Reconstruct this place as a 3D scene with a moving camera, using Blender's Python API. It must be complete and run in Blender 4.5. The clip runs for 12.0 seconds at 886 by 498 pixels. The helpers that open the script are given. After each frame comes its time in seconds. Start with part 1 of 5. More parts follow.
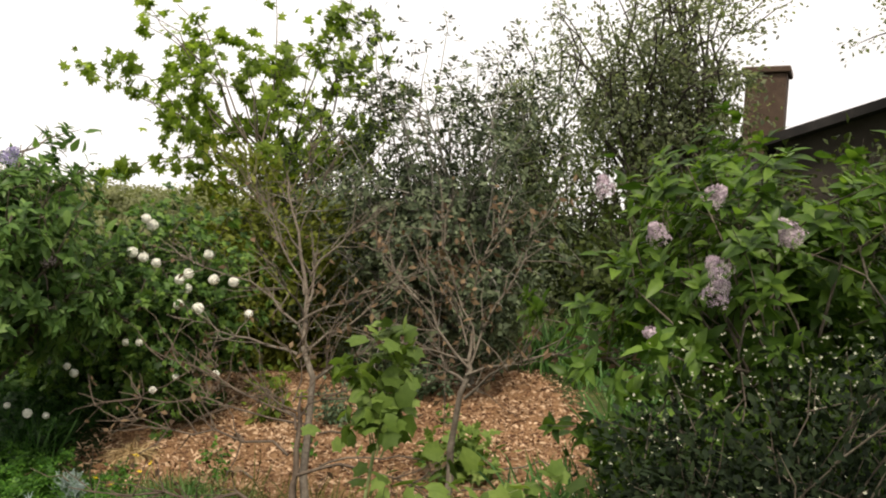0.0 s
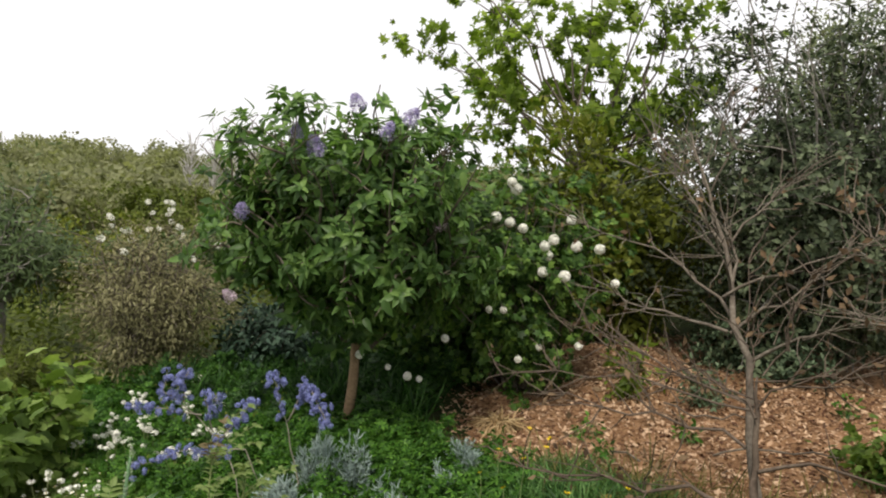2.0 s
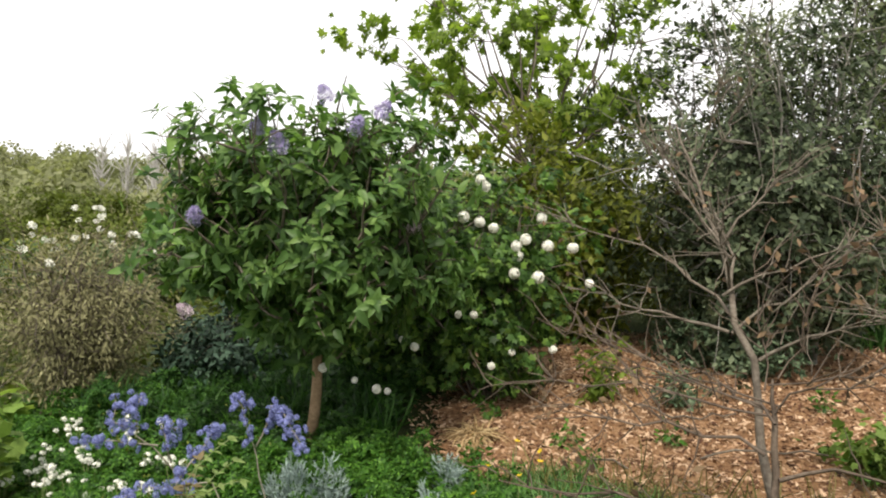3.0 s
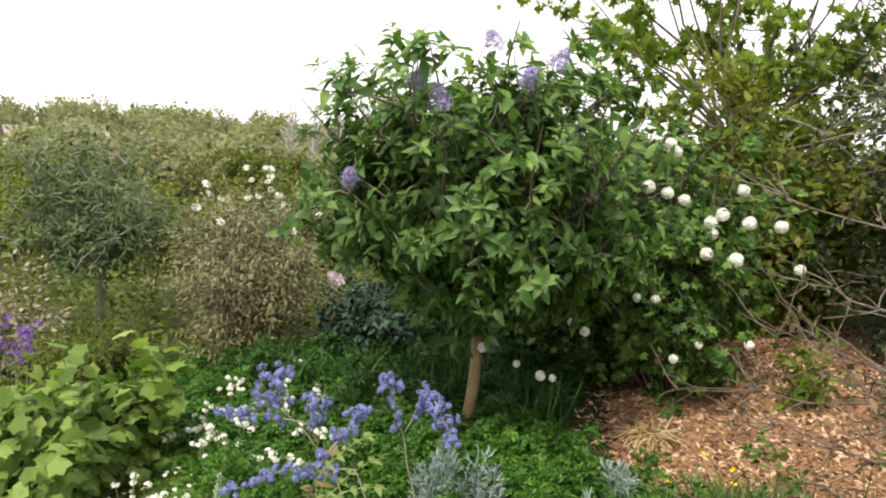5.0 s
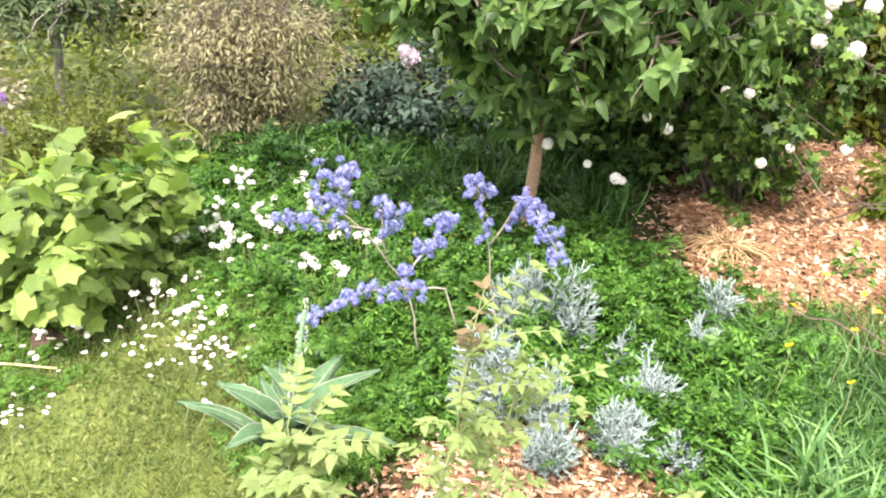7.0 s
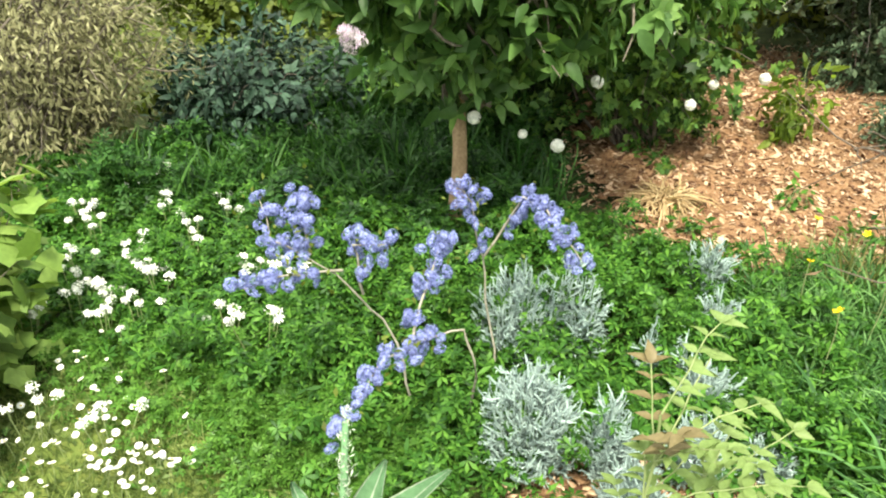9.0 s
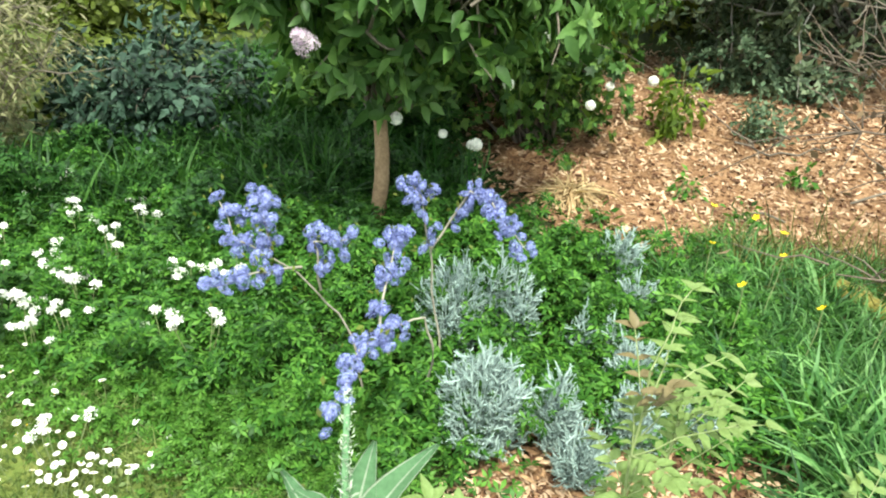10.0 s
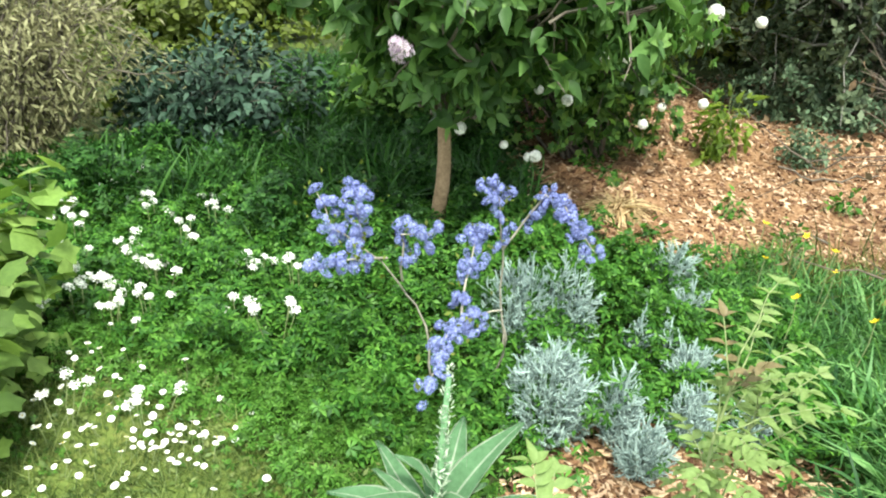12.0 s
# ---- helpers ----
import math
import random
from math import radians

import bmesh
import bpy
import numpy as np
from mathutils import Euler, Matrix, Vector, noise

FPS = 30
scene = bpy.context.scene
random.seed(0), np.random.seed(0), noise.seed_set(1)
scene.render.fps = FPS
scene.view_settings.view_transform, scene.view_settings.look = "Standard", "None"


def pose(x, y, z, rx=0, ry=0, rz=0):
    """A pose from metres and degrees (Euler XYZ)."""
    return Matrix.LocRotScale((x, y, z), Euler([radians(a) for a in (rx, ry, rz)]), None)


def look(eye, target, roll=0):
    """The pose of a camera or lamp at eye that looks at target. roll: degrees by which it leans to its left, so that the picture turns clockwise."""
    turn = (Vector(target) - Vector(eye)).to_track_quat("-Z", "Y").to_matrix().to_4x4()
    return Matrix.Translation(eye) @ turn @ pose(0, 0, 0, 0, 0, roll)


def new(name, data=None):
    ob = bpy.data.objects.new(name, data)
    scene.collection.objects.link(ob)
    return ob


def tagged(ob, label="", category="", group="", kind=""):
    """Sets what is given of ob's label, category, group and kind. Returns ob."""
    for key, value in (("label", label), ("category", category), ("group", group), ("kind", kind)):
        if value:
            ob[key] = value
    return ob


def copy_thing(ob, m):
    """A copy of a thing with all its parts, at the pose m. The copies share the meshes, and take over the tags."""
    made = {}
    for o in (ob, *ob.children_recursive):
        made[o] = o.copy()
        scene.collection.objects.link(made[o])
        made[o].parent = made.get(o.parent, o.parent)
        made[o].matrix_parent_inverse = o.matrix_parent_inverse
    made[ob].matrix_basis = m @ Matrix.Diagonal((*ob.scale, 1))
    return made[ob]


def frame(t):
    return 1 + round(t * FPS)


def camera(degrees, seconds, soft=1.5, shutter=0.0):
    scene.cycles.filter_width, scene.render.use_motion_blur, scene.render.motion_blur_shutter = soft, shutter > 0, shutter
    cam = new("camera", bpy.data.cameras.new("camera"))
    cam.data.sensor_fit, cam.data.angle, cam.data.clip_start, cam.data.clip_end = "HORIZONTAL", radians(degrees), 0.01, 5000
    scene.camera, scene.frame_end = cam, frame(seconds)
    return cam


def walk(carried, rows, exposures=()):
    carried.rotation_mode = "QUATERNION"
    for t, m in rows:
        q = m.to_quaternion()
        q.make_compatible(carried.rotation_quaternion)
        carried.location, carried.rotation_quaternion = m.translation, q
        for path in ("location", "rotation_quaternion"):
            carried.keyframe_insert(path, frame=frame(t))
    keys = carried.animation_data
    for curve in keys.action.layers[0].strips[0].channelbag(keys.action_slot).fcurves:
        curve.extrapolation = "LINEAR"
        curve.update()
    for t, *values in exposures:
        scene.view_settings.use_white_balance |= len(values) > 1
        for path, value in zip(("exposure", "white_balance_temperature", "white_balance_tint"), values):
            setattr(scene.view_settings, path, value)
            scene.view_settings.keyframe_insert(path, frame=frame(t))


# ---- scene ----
cam = camera(61.0, 12.0, soft=2.0)
METRES, EYE, TILT, LEAN, TURN = 4.3, 1.5, -18.5, -2.0, 28.1
ROWS = [
    (0.0, 0.0, 0.0, 0.0, -0.53, 16.95, -1.73),
    (0.5, -0.0627, -0.0143, -0.0082, 7.67, 15.3, -1.21),
    (1.0, -0.1041, -0.0081, -0.009, 14.42, 14.06, -4.48),
    (1.5, -0.1528, 0.0323, -0.0044, 17.97, 14.79, -5.99),
    (2.0, -0.2051, 0.0589, 0.001, 16.26, 13.56, -6.76),
    (2.5, -0.2627, 0.0727, 0.0035, 10.59, 14.24, -4.09),
    (4.5, -0.2562, 0.2003, 0.0442, 17.66, 11.25, -5.1),
    (5.0, -0.3046, 0.1911, 0.0391, 23.16, 10.21, -8.97),
    (5.5, -0.3644, 0.1691, 0.0323, 24.63, 8.29, -8.95),
    (6.0, -0.4026, 0.1902, 0.0195, 24.58, -0.34, -10.14),
    (6.5, -0.433, 0.2324, 0.0257, 22.89, -2.62, -8.83),
    (7.0, -0.4603, 0.265, 0.0318, 18.99, -5.12, -10.42),
    (9.0, -0.6052, 0.3548, 0.0526, 3.41, -6.9, -1.45),
    (9.5, -0.6291, 0.3534, 0.0537, -2.2, -6.6, -1.39),
    (10.0, -0.6545, 0.3311, 0.0486, -6.49, -6.52, -0.38),
    (10.5, -0.6725, 0.3152, 0.0411, -7.7, -6.91, -0.7),
    (11.0, -0.6826, 0.3073, 0.0394, -8.01, -5.46, -2.0),
    (11.5, -0.6848, 0.3076, 0.038, -9.24, -5.78, -1.55),
    (12.0, -0.6967, 0.3038, 0.036, -5.06, -5.04, -2.8),
]
EXPOSURES = [(0.0, 0.2, 7600, 14), (0.5, -0.05, 7200, 13), (1.0, 0.06, 7200, 15), (1.5, -0.04, 7200, 15), (2.0, 0.02, 7100, 14), (2.5, 0.3, 7100, 13), (4.5, 0.6, 7200, 13), (5.0, 0.66, 7200, 14), (5.5, 0.72, 7300, 14), (6.0, 1.32, 7000, 24), (6.5, 1.9, 7000, 25), (7.2, 1.92, 6900, 25), (9.0, 1.58, 7200, 4), (9.6, 1.5, 7100, 0), (10.2, 1.46, 6500, 0), (12.0, 1.52, 6550, 1)]
walk(cam, [(t, pose(0, 0, EYE, TILT, LEAN, TURN) @ pose(METRES * x, METRES * y, METRES * z, 90 + pitch, roll, yaw)) for t, x, y, z, yaw, pitch, roll in ROWS], EXPOSURES)

# ---- sky and sun ----
world = bpy.data.worlds.new("world")
scene.world = world
world.use_nodes = True
wn, wl = world.node_tree.nodes, world.node_tree.links
wn.clear()
w_out = wn.new("ShaderNodeOutputWorld")
w_bg = wn.new("ShaderNodeBackground")
w_sky = wn.new("ShaderNodeTexSky")
w_sky.sky_type = "NISHITA"
w_sky.sun_disc = False
w_sky.sun_elevation, w_sky.sun_rotation = radians(58), radians(153)
w_coord = wn.new("ShaderNodeTexCoord")
w_noise = wn.new("ShaderNodeTexNoise")
w_noise.inputs["Scale"].default_value = 2.2
w_noise.inputs["Detail"].default_value = 6
w_ramp = wn.new("ShaderNodeValToRGB")
w_ramp.color_ramp.elements[0].position, w_ramp.color_ramp.elements[1].position = 0.30, 0.44
w_ramp.color_ramp.elements[0].color, w_ramp.color_ramp.elements[1].color = (0.8, 0.8, 0.8, 1), (1, 1, 1, 1)
w_mix = wn.new("ShaderNodeMixRGB")
w_mix.inputs[2].default_value = (16.8, 17.6, 18.8, 1)
wl.new(w_coord.outputs["Generated"], w_noise.inputs["Vector"])
wl.new(w_noise.outputs["Fac"], w_ramp.inputs["Fac"])
wl.new(w_ramp.outputs["Color"], w_mix.inputs[0])
wl.new(w_sky.outputs["Color"], w_mix.inputs[1])
wl.new(w_mix.outputs["Color"], w_bg.inputs["Color"])
w_bg.inputs["Strength"].default_value = 0.061
wl.new(w_bg.outputs["Background"], w_out.inputs["Surface"])

sun = new("sun", bpy.data.lights.new("sun", "SUN"))
sun.data.energy, sun.data.angle, sun.data.color = 3.45, radians(10), (1.0, 0.97, 0.92)
sun.matrix_world = look((2.5, -5, 9), (0, 0, 0))


# ---- materials ----
def tree_of(name):
    m = bpy.data.materials.new(name)
    m.use_nodes = True
    nt = m.node_tree
    return m, nt, nt.nodes["Principled BSDF"], nt.nodes["Material Output"]


def ramp_of(nt, fac, stops):
    r = nt.nodes.new("ShaderNodeValToRGB")
    e = r.color_ramp.elements
    while len(e) < len(stops):
        e.new(0.5)
    for k, (p, c) in enumerate(stops):
        e[k].position, e[k].color = p, (*c, 1)
    nt.links.new(fac, r.inputs["Fac"])
    return r.outputs["Color"]


def noise_of(nt, scale, detail=4, rough=0.6):
    c = nt.nodes.new("ShaderNodeTexCoord")
    n = nt.nodes.new("ShaderNodeTexNoise")
    n.inputs["Scale"].default_value, n.inputs["Detail"].default_value, n.inputs["Roughness"].default_value = scale, detail, rough
    nt.links.new(c.outputs["Object"], n.inputs["Vector"])
    return n.outputs["Fac"]


def mixed(nt, a, b, fac, kind="MIX"):
    m = nt.nodes.new("ShaderNodeMixRGB")
    m.blend_type = kind
    for socket, value in ((0, fac), (1, a), (2, b)):
        if isinstance(value, (int, float)):
            m.inputs[socket].default_value = value
        elif isinstance(value, tuple):
            m.inputs[socket].default_value = (*value, 1)
        else:
            nt.links.new(value, m.inputs[socket])
    return m.outputs[0]


def bump_to(nt, bsdf, height, strength, distance=0.01):
    b = nt.nodes.new("ShaderNodeBump")
    b.inputs["Strength"].default_value, b.inputs["Distance"].default_value = strength, distance
    nt.links.new(height, b.inputs["Height"])
    nt.links.new(b.outputs["Normal"], bsdf.inputs["Normal"])


def leaf_material(name, dark, mid, light, glow=0.35, rough=0.5, patch=3.0, fine=60.0, tint=(1.2, 1.3, 0.5)):
    """Leaves: a colour of its own for each leaf, blotches over the plant, and light through the blade."""
    m, nt, bsdf, out = tree_of(name)
    geo = nt.nodes.new("ShaderNodeNewGeometry")
    col = ramp_of(nt, geo.outputs["Random Per Island"], [(0.0, tuple(0.6 * v for v in dark)), (0.5, mid), (1.0, light)])
    blot = ramp_of(nt, noise_of(nt, patch, 3), [(0.3, (0.72, 0.74, 0.66)), (0.7, (1.18, 1.15, 1.1))])
    col = mixed(nt, col, blot, 1.0, "MULTIPLY")
    vein = ramp_of(nt, noise_of(nt, fine, 2), [(0.35, (0.86, 0.88, 0.84)), (0.65, (1.08, 1.06, 1.04))])
    col = mixed(nt, col, vein, 1.0, "MULTIPLY")
    nt.links.new(col, bsdf.inputs["Base Color"])
    bsdf.inputs["Roughness"].default_value = rough
    bsdf.inputs["Specular IOR Level"].default_value = 0.2
    tr = nt.nodes.new("ShaderNodeBsdfTranslucent")
    through_col = mixed(nt, col, tint, 0.7, "MULTIPLY")
    nt.links.new(through_col, tr.inputs["Color"])
    mix = nt.nodes.new("ShaderNodeMixShader")
    mix.inputs["Fac"].default_value = glow
    nt.links.new(bsdf.outputs["BSDF"], mix.inputs[1])
    nt.links.new(tr.outputs["BSDF"], mix.inputs[2])
    nt.links.new(mix.outputs["Shader"], out.inputs["Surface"])
    return m


def rough_material(name, dark, mid, light, scale=8.0, fine=60.0, rough=0.9, bump=0.5, per_piece=0.0, depth=0.01):
    """Bark, soil, stone, chips: blotches at two scales and relief; per_piece shifts the colour from piece to piece."""
    m, nt, bsdf, out = tree_of(name)
    a = noise_of(nt, scale, 6, 0.65)
    b = noise_of(nt, fine, 4, 0.6)
    both = mixed(nt, a, b, 0.45)
    if per_piece:
        geo = nt.nodes.new("ShaderNodeNewGeometry")
        both = mixed(nt, both, geo.outputs["Random Per Island"], per_piece)
    col = ramp_of(nt, both, [(0.3, dark), (0.5, mid), (0.72, light)])
    nt.links.new(col, bsdf.inputs["Base Color"])
    bsdf.inputs["Roughness"].default_value = rough
    bsdf.inputs["Specular IOR Level"].default_value = 0.25
    bump_to(nt, bsdf, both, bump, depth)
    return m


def chip_piece_material(name, stops):
    """Wood chips that are objects of their own: each takes its tone from its own random number."""
    m, nt, bsdf, out = tree_of(name)
    info = nt.nodes.new("ShaderNodeObjectInfo")
    col = ramp_of(nt, info.outputs["Random"], stops)
    grain = ramp_of(nt, noise_of(nt, 90, 4), [(0.3, (0.72, 0.68, 0.62)), (0.7, (1.12, 1.1, 1.06))])
    nt.links.new(mixed(nt, col, grain, 1.0, "MULTIPLY"), bsdf.inputs["Base Color"])
    bsdf.inputs["Roughness"].default_value = 0.85
    return m


M_LILAC = leaf_material("lilac_leaf", (0.05, 0.115, 0.035), (0.095, 0.19, 0.056), (0.18, 0.30, 0.09), 0.38, 0.42, 3, 60, (1.1, 1.3, 0.6))
M_LILAC_R = leaf_material("lilac_leaf_bright", (0.042, 0.10, 0.02), (0.075, 0.155, 0.026), (0.14, 0.24, 0.045), 0.42, 0.42)
M_VIB = leaf_material("viburnum_leaf", (0.025, 0.064, 0.018), (0.068, 0.152, 0.036), (0.17, 0.29, 0.066), 0.34, 0.5)
M_MAPLE = leaf_material("maple_leaf", (0.11, 0.185, 0.03), (0.18, 0.28, 0.05), (0.29, 0.39, 0.09), 0.62, 0.5)
M_SILVER = leaf_material("silver_leaf", (0.03, 0.05, 0.026), (0.064, 0.09, 0.05), (0.16, 0.2, 0.125), 0.2, 0.6, 3, 60, (1, 1.1, 0.8))
M_GREYBUSH = leaf_material("grey_bush_leaf", (0.04, 0.075, 0.04), (0.08, 0.13, 0.075), (0.16, 0.22, 0.14), 0.2, 0.6, 3, 60, (1, 1.1, 0.8))
M_BROWN = leaf_material("tan_leaf", (0.14, 0.135, 0.066), (0.215, 0.21, 0.113), (0.30, 0.295, 0.175), 0.25, 0.7, 3, 60, (1.05, 1.05, 0.7))
M_EVER = leaf_material("evergreen_leaf", (0.011, 0.028, 0.018), (0.024, 0.054, 0.036), (0.058, 0.105, 0.07), 0.08, 0.62)
M_CURRANT = leaf_material("currant_leaf", (0.10, 0.18, 0.04), (0.165, 0.27, 0.065), (0.26, 0.365, 0.11), 0.4, 0.55)
M_SAPLING = leaf_material("sapling_leaf", (0.07, 0.125, 0.028), (0.115, 0.19, 0.042), (0.18, 0.26, 0.07), 0.4, 0.55)
M_OLIVE = leaf_material("olive_leaf", (0.10, 0.13, 0.025), (0.105, 0.145, 0.027), (0.135, 0.17, 0.036), 0.35, 0.6)
M_OLIVEDARK = leaf_material("dull_olive_leaf", (0.11, 0.14, 0.02), (0.15, 0.185, 0.03), (0.21, 0.24, 0.05), 0.4, 0.6)
M_WILLOW = leaf_material("willow_leaf", (0.14, 0.175, 0.026), (0.165, 0.20, 0.03), (0.21, 0.24, 0.045), 0.4, 0.6)
M_GREY = leaf_material("grey_green_leaf", (0.06, 0.10, 0.045), (0.085, 0.135, 0.058), (0.13, 0.185, 0.085), 0.3, 0.6)
M_PALE = leaf_material("pale_leaf", (0.20, 0.19, 0.13), (0.32, 0.30, 0.22), (0.45, 0.43, 0.34), 0.25, 0.7)
M_TALL = leaf_material("tall_tree_leaf", (0.11, 0.145, 0.095), (0.17, 0.205, 0.135), (0.25, 0.29, 0.19), 0.55, 0.6)
M_DARKTREE = leaf_material("dark_tree_leaf", (0.025, 0.04, 0.012), (0.05, 0.075, 0.02), (0.09, 0.12, 0.04), 0.3, 0.6)
M_COVER = leaf_material("cover_leaf", (0.028, 0.10, 0.015), (0.05, 0.15, 0.024), (0.115, 0.265, 0.042), 0.35, 0.5)
M_GRASS = leaf_material("grass_blade", (0.03, 0.105, 0.03), (0.075, 0.19, 0.055), (0.19, 0.355, 0.13), 0.4, 0.45)
M_THIN = leaf_material("thin_grass_blade", (0.05, 0.08, 0.02), (0.12, 0.13, 0.04), (0.25, 0.21, 0.09), 0.35, 0.6)
M_COVERLOW = leaf_material("low_cover_leaf", (0.055, 0.14, 0.02), (0.075, 0.19, 0.03), (0.13, 0.27, 0.05), 0.38, 0.5)
# dark green deepened further: shade under the lilac is put into this colour
M_DEEP = leaf_material("shade_darkened_leaf", (0.013, 0.05, 0.011), (0.028, 0.09, 0.019), (0.066, 0.16, 0.036), 0.35, 0.5)
M_LAWN = leaf_material("lawn_blade", (0.075, 0.125, 0.034), (0.128, 0.19, 0.06), (0.25, 0.295, 0.11), 0.4, 0.5)
M_SANTOL = leaf_material("santolina_leaf", (0.30, 0.41, 0.42), (0.38, 0.50, 0.51), (0.48, 0.60, 0.605), 0.3, 0.8, 3, 60, (1, 1, 0.95))
M_BLUEGRASS = leaf_material("blue_grass_leaf", (0.10, 0.17, 0.15), (0.17, 0.27, 0.24), (0.27, 0.40, 0.36), 0.2, 0.6, 3, 60, (1, 1, 0.95))
M_MULLEIN = leaf_material("mullein_leaf", (0.10, 0.22, 0.12), (0.145, 0.285, 0.155), (0.20, 0.35, 0.20), 0.15, 0.8, 6, 90, (1, 1.1, 0.8))
M_WOOL = leaf_material("woolly_rim", (0.27, 0.36, 0.27), (0.36, 0.44, 0.35), (0.46, 0.53, 0.44), 0.12, 0.9, 6, 90, (1, 1.05, 0.9))
M_ROSE = leaf_material("seedling_leaf", (0.09, 0.15, 0.045), (0.16, 0.235, 0.08), (0.27, 0.345, 0.15), 0.35, 0.5)
M_ROSE_RED = leaf_material("young_red_leaf", (0.11, 0.09, 0.045), (0.155, 0.125, 0.065), (0.22, 0.18, 0.10), 0.3, 0.5, 3, 60, (1, 1, 0.9))
M_DRY = leaf_material("dead_leaf", (0.07, 0.045, 0.028), (0.13, 0.085, 0.052), (0.20, 0.14, 0.09), 0.15, 0.8, 3, 60, (1, 0.95, 0.8))
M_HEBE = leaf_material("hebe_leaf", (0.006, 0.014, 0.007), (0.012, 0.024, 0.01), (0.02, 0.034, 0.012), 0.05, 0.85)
# far foliage: the valley haze is put into this pale, even green
M_FAR_HAZED = leaf_material("hazed_wood_leaf", (0.235, 0.255, 0.15), (0.25, 0.27, 0.162), (0.27, 0.29, 0.175), 0.45, 0.9, 0.05, 2.0)
M_BLUE = leaf_material("blue_flower", (0.145, 0.17, 0.48), (0.22, 0.26, 0.60), (0.34, 0.39, 0.72), 0.15, 0.7, 12, 60, (1, 1, 1))
M_MAUVE = leaf_material("mauve_flower", (0.45, 0.33, 0.49), (0.59, 0.47, 0.62), (0.76, 0.67, 0.77), 0.2, 0.7, 12, 60, (1, 1, 1))
M_VIOLET = leaf_material("violet_flower", (0.26, 0.22, 0.52), (0.38, 0.33, 0.66), (0.55, 0.50, 0.78), 0.2, 0.7, 12, 60, (1, 1, 1))
M_PURPLE = leaf_material("purple_flower", (0.16, 0.05, 0.36), (0.25, 0.10, 0.50), (0.40, 0.24, 0.62), 0.2, 0.7, 12, 60, (1, 1, 1))
M_WHITE = leaf_material("white_petal", (1.4, 1.42, 1.42), (0.89, 0.9, 0.9), (0.92, 0.93, 0.93), 0.12, 0.7, 12, 60, (1, 1, 1))
M_CREAM = leaf_material("cream_petal", (0.62, 0.66, 0.48), (0.76, 0.78, 0.64), (0.85, 0.86, 0.76), 0.15, 0.7, 12, 60, (1, 1, 1))
M_YELLOW = leaf_material("yellow_petal", (0.75, 0.50, 0.02), (0.85, 0.60, 0.02), (0.9, 0.68, 0.05), 0.15, 0.35, 12, 60, (1, 1, 1))
M_BARK = rough_material("tan_bark", (0.12, 0.08, 0.045), (0.24, 0.165, 0.095), (0.36, 0.27, 0.17), 14, 90, 0.9, 0.7)
M_BARKGREY = rough_material("grey_bark", (0.09, 0.085, 0.075), (0.19, 0.18, 0.155), (0.32, 0.31, 0.27), 12, 80, 0.9, 0.6)
M_TWIG = rough_material("twig_bark", (0.06, 0.048, 0.036), (0.12, 0.10, 0.077), (0.24, 0.215, 0.17), 10, 70, 0.85, 0.4)
M_BARKDARK = rough_material("dark_bark", (0.02, 0.017, 0.013), (0.045, 0.038, 0.03), (0.09, 0.08, 0.065), 6, 50, 0.95, 0.6)
M_STEM = rough_material("green_stem", (0.10, 0.14, 0.05), (0.18, 0.22, 0.09), (0.28, 0.32, 0.15), 20, 90, 0.7, 0.2)
M_SOIL = rough_material("garden_soil", (0.015, 0.02, 0.007), (0.04, 0.055, 0.016), (0.09, 0.11, 0.03), 3, 40, 1.0, 0.8, 0, 0.03)
M_TURF = rough_material("mossy_turf", (0.042, 0.066, 0.013), (0.088, 0.122, 0.025), (0.18, 0.185, 0.05), 2.5, 45, 1.0, 0.8, 0, 0.02)
M_MULCHBED = rough_material("mulch_bed", (0.07, 0.033, 0.016), (0.22, 0.12, 0.058), (0.43, 0.28, 0.16), 9, 70, 0.95, 1.0, 0, 0.03)
M_CHIP = rough_material("wood_chip", (0.074, 0.033, 0.017), (0.26, 0.143, 0.073), (0.53, 0.375, 0.245), 1.6, 60, 0.85, 0.3, 0.55)
M_CHIPPIECE = chip_piece_material("wood_chip_piece", [(0.0, (0.20, 0.105, 0.05)), (0.3, (0.44, 0.28, 0.15)), (0.7, (0.58, 0.42, 0.27)), (1.0, (0.72, 0.58, 0.41))])
M_STONE = rough_material("grey_stone", (0.06, 0.058, 0.07), (0.115, 0.11, 0.125), (0.19, 0.185, 0.20), 10, 70, 0.9, 0.6)
M_SLATE = rough_material("slate", (0.05, 0.07, 0.065), (0.09, 0.12, 0.115), (0.14, 0.17, 0.16), 8, 60, 0.7, 0.3)
M_MOSS = rough_material("mossy_bark", (0.10, 0.08, 0.02), (0.20, 0.17, 0.04), (0.30, 0.25, 0.08), 14, 90, 1.0, 0.8)
M_ROOF = rough_material("roof_tile", (0.012, 0.012, 0.013), (0.022, 0.021, 0.021), (0.045, 0.042, 0.04), 4, 40, 0.95, 0.4)
# wall render taken near black: shade under the eaves is put into it
M_RENDER_SHADED = rough_material("shaded_render", (0.03, 0.026, 0.022), (0.05, 0.043, 0.036), (0.08, 0.07, 0.058), 2, 50, 0.95, 0.3)
# brown brick darkened: the chimney's backlit silhouette is put into its colour
M_BRICK_BACKLIT = rough_material("backlit_brick", (0.04, 0.027, 0.02), (0.075, 0.05, 0.036), (0.12, 0.085, 0.06), 6, 50, 0.9, 0.5)
M_PALESTEM = rough_material("pale_stem", (0.14, 0.125, 0.095), (0.26, 0.24, 0.19), (0.40, 0.375, 0.31), 10, 70, 0.85, 0.4)
